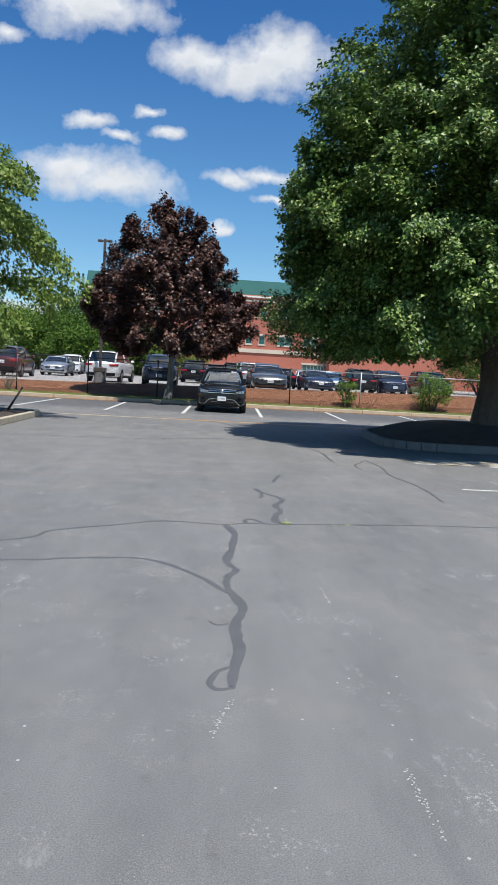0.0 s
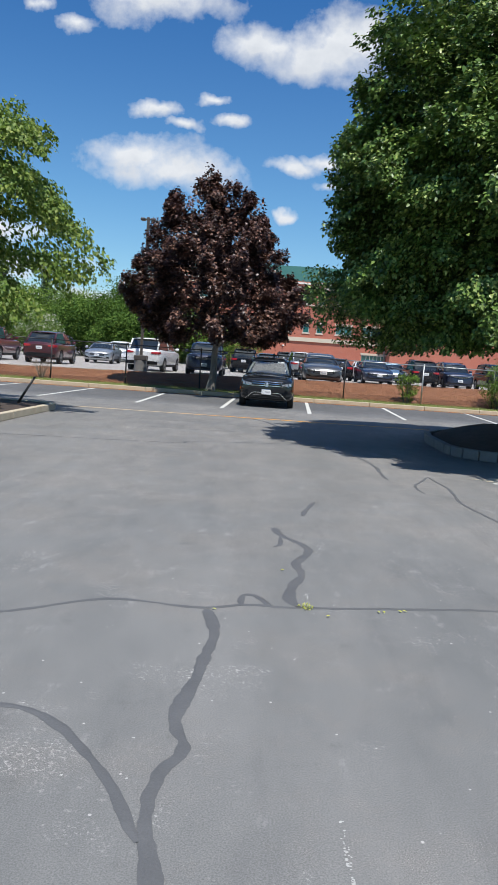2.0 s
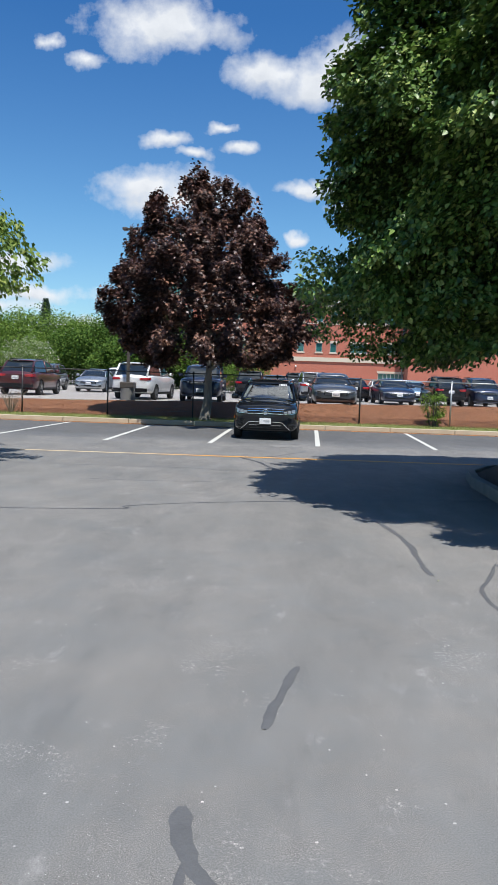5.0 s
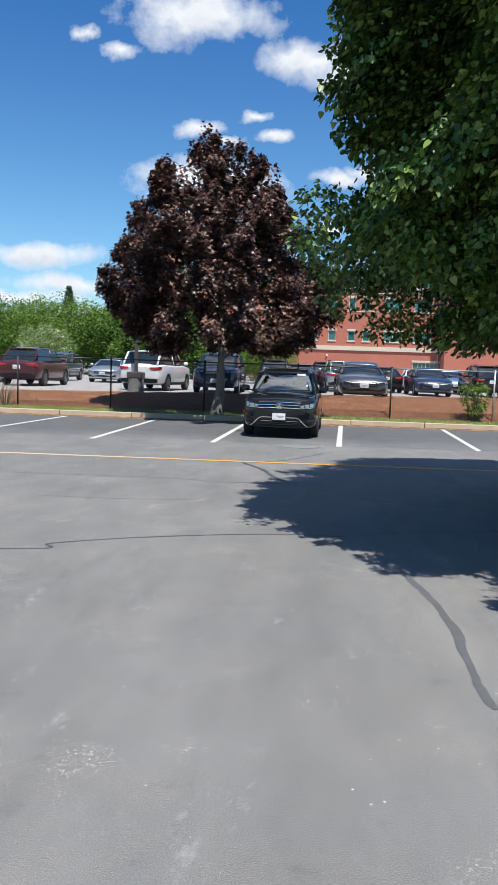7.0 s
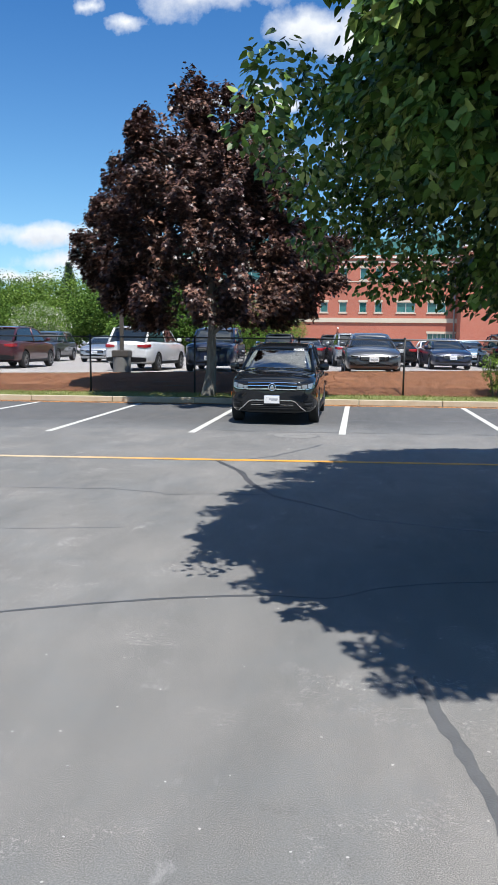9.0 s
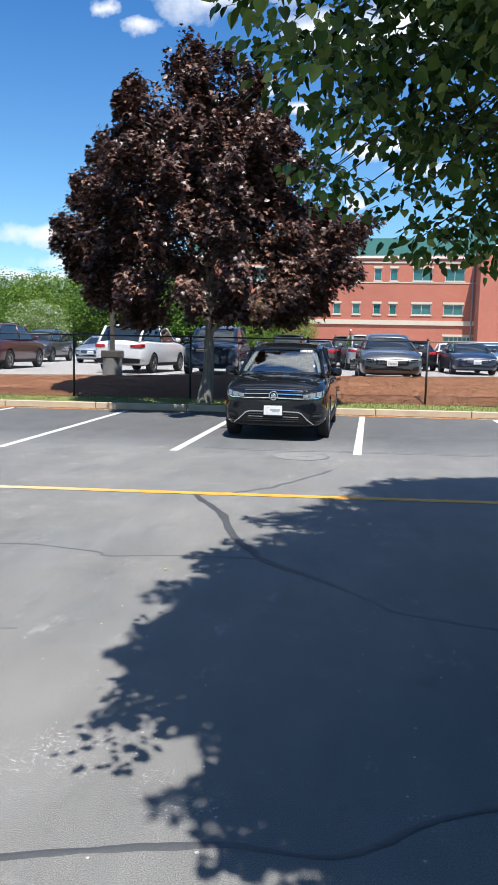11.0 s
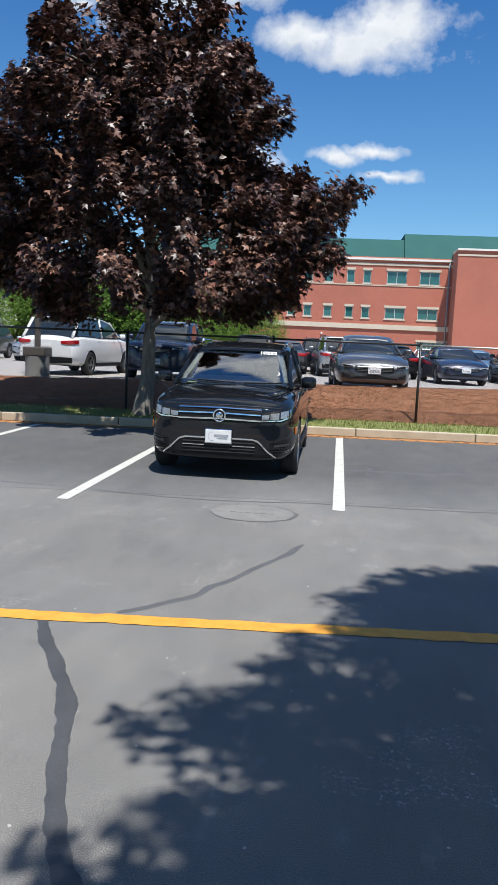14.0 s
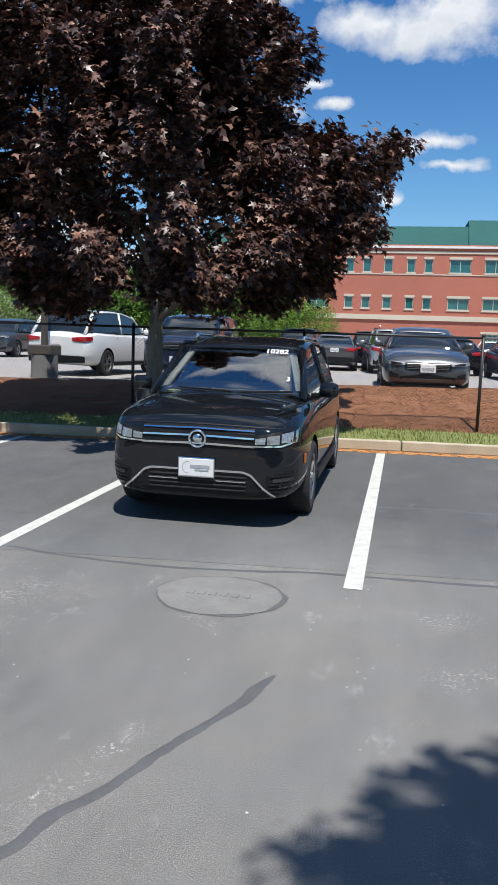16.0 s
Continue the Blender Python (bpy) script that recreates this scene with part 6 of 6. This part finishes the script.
skin("lower_chrome_line", [(x, .412, .42) for x in np.linspace(.17, .43, 5)], CHROME, .014, lower, deep=.01, rows=1); skin("lower_chrome_line", [(x, .412, .42) for x in np.linspace(-.43, -.17, 5)], CHROME, .014, lower, deep=.01, rows=1)
skin("hood_edge", [(x, .895 - .03 * (x / .9) ** 2, .902 - .03 * (x / .9) ** 2) for x in np.linspace(-.8, .8, 16)], PLASTIC, .004, hero, rows=1, deep=.01)
bm = bmesh.new(); box(bm, (.325, .022, .175), (0, PY - .055, .525), bevel=.008); plate = part("number_plate", bm_mesh("number_plate", bm, CHROME), None, hero, "dealer plate with unreadable print")
bm = bmesh.new(); box(bm, (.305, .008, .15), (0, PY - .068, .525), bevel=.003); part("plate_face", bm_mesh("plate_face", bm, PLATE), None, plate)
bm = bmesh.new(); box(bm, (.17, .004, .028), (.035, PY - .073, .535)); box(bm, (.12, .004, .012), (.05, PY - .073, .505)); part("print", bm_mesh("print", bm, PLATE_INK), None, plate)
bm = bmesh.new(); arc = [Vector((-.075 - .045 * math.cos(a), PY - .0725, .525 + .05 * math.sin(a))) for a in np.linspace(-1.9, 1.9, 14)]
for a, b in zip(arc, arc[1:]): tube(bm, a, b, .0022, sides=5)
part("print", bm_mesh("print", bm, PLATE_INK), None, plate)
# bonnet creases
for sg in (-1, 1):
    bm = bmesh.new()
    pts = [Vector((sg * (.62 + .06 * k), .22 + .16 * k, spline(_S["belt"], (.22 + .16 * k) / _L) + .012)) for k in range(6)]
    for a, b in zip(pts, pts[1:]): tube(bm, a, b, .006, sides=6)
    part("bonnet_crease", bm_mesh("bonnet_crease", bm, PAINTS["black"], True), None, hero)
    tl = [(sg * .86, _L - .2, .82), (sg * .5, _L + .006, .84), (sg * .5, _L + .002, .99), (sg * .84, _L - .18, 1.0)]
    pane("tail_light", tl if sg > 0 else [tl[k] for k in (1, 0, 3, 2)], RED_LAMP, hero, 0, .05)
    # pale lining along the windscreen pillars, window rubbers
    bm = bmesh.new(); box(bm, (.075, .03, .85), (0, 0, 0), bevel=.008); lin = part("pillar_lining", bm_mesh("pillar_lining", bm, LINER), None, hero)
    a, b = Vector((sg * .70, 1.25, 1.12)), Vector((sg * .545, 1.81, 1.5)); lin.matrix_basis = Matrix.Translation((a + b) / 2) @ (b - a).to_track_quat("Z", "Y").to_matrix().to_4x4()
    # seats
    bm = bmesh.new(); box(bm, (.5, .14, .62), (sg * .38, 2.55, 1.05), (-14, 0, 0), .05); seat = part("seat_back", bm_mesh("seat_back", bm, UPHOLSTERY, True), None, hero)
    bm = bmesh.new(); box(bm, (.27, .1, .19), (sg * .38, 2.66, 1.43), (-10, 0, 0), .04); part("headrest", bm_mesh("headrest", bm, UPHOLSTERY, True), None, seat)
bm = bmesh.new(); box(bm, (1.5, .5, .16), (0, 1.42, 1.08), (8, 0, 0), .05); part("dashboard", bm_mesh("dashboard", bm, PLASTIC, True), None, hero)
bm = bmesh.new(); ring(bm, (.38, 1.82, 1.14), (0, -1, .45), .18, .016, 28, 8); part("steering_wheel", bm_mesh("steering_wheel", bm, UPHOLSTERY, True), None, hero)
bm = bmesh.new(); box(bm, (.25, .05, .07), (0, 1.87, 1.47), (10, 0, 0), .015); part("rear_view_mirror", bm_mesh("rear_view_mirror", bm, PLASTIC, True), None, hero)
bm = bmesh.new(); box(bm, (1.14, 1.7, .02), (0, 2.95, 1.53)); part("headlining", bm_mesh("headlining", bm, LINER), None, hero)
for sg, ln in ((-1, .55), (1, .5)):
    bm = bmesh.new(); tube(bm, (sg * .05 + .1, 1.06, 1.115), (sg * (.05 + ln) + .1, 1.12, 1.135), .009, sides=6); part("wiper", bm_mesh("wiper", bm, PLASTIC), None, hero)
def glass_point(u, v, lift=.008):
    """A place on the windscreen, u across from -1 to 1, v up from 0 to 1."""
    A, B = Vector((0, _S["glass"][0] * _L, 1.083)), Vector((0, _S["glass"][1] * _L, 1.54)); w = .72 + (.60 - .72) * v
    n = (B - A).cross(Vector((1, 0, 0))).normalized(); n = n if n.y < 0 else -n
    return A.lerp(B, v) + Vector((u * w, 0, 0)) + n * (lift + .03 * (1 - u * u) * 4 * v * (1 - v)), math.degrees(math.atan2(.457, _L * (_S["glass"][1] - _S["glass"][0])))
def written(text, u, v, size):
    cu = bpy.data.curves.new("writing", "FONT"); cu.body, cu.size, cu.extrude, cu.offset = text, size, .001, .0016
    cu.align_x = "CENTER"
    tmp = new("writing_tmp", cu); dg = bpy.context.evaluated_depsgraph_get(); dg.update()
    me = bpy.data.meshes.new_from_object(tmp.evaluated_get(dg)); bpy.data.objects.remove(tmp)
    me.materials.clear(); me.materials.append(MARKER)
    p, tilt = glass_point(u, v, .014); o = part("windscreen_writing", me, None, hero, "white marker digits on the glass"); o.matrix_basis = pose(*p, tilt, 0, 0)
written("10282", .64, .86, .098); written("3", .84, .28, .09)
for u, v, w, h, m in ((-.8, .09, .13, .035, YELLOW_LEAF), (.76, .14, .05, .03, PLATE)):
    p, tilt = glass_point(u, v, -.03); bm = bmesh.new(); box(bm, (w, h, .004), (0, 0, 0)); o = part("sticker", bm_mesh("sticker", bm, m), None, hero, "small sticker behind the glass"); o.matrix_basis = pose(*p, tilt, 0, 0)

# ---- small things on the ground ----
def blotch(name, cx, cy, rx, ry, mat, z, seed, label, category, ragged=0.15):
    r = random.Random(seed); n = 40; verts = [(cx, cy, z)]
    for i in range(n):
        a = 6.28318 * i / n; k = 1 + ragged * noise.noise(Vector((math.cos(a) * 2, math.sin(a) * 2, seed * 3.1))) + ragged * 0.3 * r.uniform(-1, 1)
        verts.append((cx + rx * k * math.cos(a), cy + ry * k * math.sin(a), z))
    return tagged(new(name, mesh(name, verts, [(0, 1 + i, 1 + (i + 1) % n) for i in range(n)], mat)), label, category, kind="structure")
PATCH = grained("pale_patch", (0.15, 0.147, 0.14), (0.225, 0.22, 0.208), 5, 90, 0.9, 0.3, space="World")
PATCH_RIM = grained("patch_rim", (0.08, 0.08, 0.08), (0.12, 0.12, 0.12), 6, 90, 0.85, 0.3, space="World")
SAND = grained("washed_sand", (0.3, 0.27, 0.21), (0.42, 0.38, 0.3), 3, 90, 0.95, 0.3, space="World")
blotch("cover_surround", 0.76, 27.68, 0.452, 0.405, PATCH_RIM, 0.0025, 2, "dark seam round a sealed-over manhole", "manhole", 0.06)
blotch("manhole_patch", 0.75, 27.68, 0.43, 0.385, PATCH, 0.0042, 3, "sealed-over round manhole with pale asphalt", "manhole", 0.06)
blotch("sand_patch", 5.3, 15.35, 1.5, 0.55, SAND, 0.004, 5, "pale sand washed out below the kerb", "stain", 0.4)
cover_print = thing("cover_print", "worn raised bars cast into the manhole cover", "manhole", pose(0.75, 27.68, 0.0055))
for k in range(6):
    bm = bmesh.new(); box(bm, (0.052, 0.07, 0.008), (-0.2 + 0.078 * k, 0.0, 0.0), bevel=0.002); part("bar", bm_mesh("bar", bm, PATCH), None, cover_print)
def flecks(name, spots, mat, size, label, category, seed, count):
    """Small scraped-off bits along a few short lines, joined."""
    r = random.Random(seed); verts, faces = [], []
    for (x0, y0), (x1, y1), w in spots:
        for i in range(count):
            t = r.random(); x = x0 + (x1 - x0) * t + r.gauss(0, w); y = y0 + (y1 - y0) * t + r.gauss(0, w); s = size * r.uniform(0.4, 1.5); k = len(verts); a = r.uniform(0, 6.28)
            n = 5
            for j in range(n):
                b = a + 6.283 * j / n; q = s * r.uniform(0.5, 1.0); verts.append((x + q * math.cos(b), y + q * 0.9 * math.sin(b), 0.0016 + 0.0008 * r.random()))
            faces.append(tuple(range(k, k + n)))
    return tagged(new(name, mesh(name, verts, faces, mat)), label, category, kind="stuff")
flecks("pale_scrapes", [((0.15, 3.57), (0.05, 3.22), .008), ((0.86, 2.97), (0.88, 2.5), .008), ((0.86, 5.6), (0.87, 5.2), .006), ((0.83, 8.35), (0.83, 8.05), .008), ((0.95, 9.4), (1.05, 10.0), .02), ((0.84, 27.6), (0.6, 27.62), .02), ((0.72, 25.6), (0.8, 25.9), .03)], SCRAPE, .006, "white scraped flecks on the asphalt", "scrape", 1, 60)
flecks("loose_grit", [((-2.5, 2.0), (3.0, 12.0), .9), ((-3.0, 8.0), (3.0, 20.0), 1.2), ((-1.0, 12.0), (2.0, 17.0), .8)], SCRAPE, .0065, "scattered pale bits of gravel and debris", "debris", 2, 70)
flecks("bare_aggregate", [((0.1, 8.2), (0.4, 11.0), .12), ((1.3, 8.6), (1.9, 9.2), .14), ((-0.4, 8.4), (-0.1, 8.8), .05), ((0.7, 11.2), (1.3, 12.8), .25), ((-1.4, 20.5), (-0.2, 22.5), .4), ((0.15, 18.6), (0.35, 20.0), .12), ((0.8, 25.7), (0.78, 25.9), .05), ((1.0, 12.0), (1.6, 11.4), .12)], SCRAPE, .003, "bare pale aggregate showing through the seal coat", "debris", 3, 420)
def fallen(points, size, mat, name, label, seed):
    for i, (x, y) in enumerate(points):
        r = random.Random(seed + i); o = new(name, mesh(name, [(size * r.uniform(0.45, 0.75) * q[0], size * q[1], size * q[2]) for q in LEAF_SHAPES["heart"][0]], LEAF_SHAPES["heart"][1], mat))
        o.matrix_basis = pose(x, y, 0.012, r.uniform(-4, 4), r.uniform(-4, 4), r.uniform(0, 360)); tagged(o, label, "leaf", "fallen leaves")
fallen([(1.31, 8.04), (1.35, 8.05), (1.46, 8.09), (1.49, 8.1), (0.18, 7.82), (0.97, 7.86), (0.64, 8.88), (2.3, 14.2), (0.2, 21.4)], 0.032, YELLOW_LEAF, "fallen_leaf", "small yellow-green leaf lying on the asphalt", 9)
weed = new("weed", leaves("weed", [(0, 0, 0.004)], [0.045], 60, 0.018, "blade", YELLOW_LEAF, 14, -0.3, 0.25)); weed.location = (0.81, 8.0, 0.01)
tagged(weed, "tiny yellow-green weed growing out of the crack", "weed")
for i, (x, v, a, ln) in enumerate([(-4.6, 37.9, 25, 1.3), (-4.0, 37.5, 5, 0.9), (-5.0, 37.3, -30, .6), (-1.7, 36.5, 40, .5)]):
    bm = bmesh.new(); p = Vector((0, 0, 0)); r = random.Random(i)
    for k in range(5):
        q = p + Vector((ln / 5, r.uniform(-.03, .03), r.uniform(-.01, .02))); tube(bm, p, q, .014 - .002 * k, .012 - .002 * k, 6); p = q
    o = new("fallen_branch", bm_mesh("fallen_branch", bm, DRY_TWIG)); o.matrix_basis = pose(x, row_y(v, x), bank_z(x, v) + .03, 0, 0, a)
    tagged(o, "bare fallen branch lying on the mulch", "branch", "fallen branches")
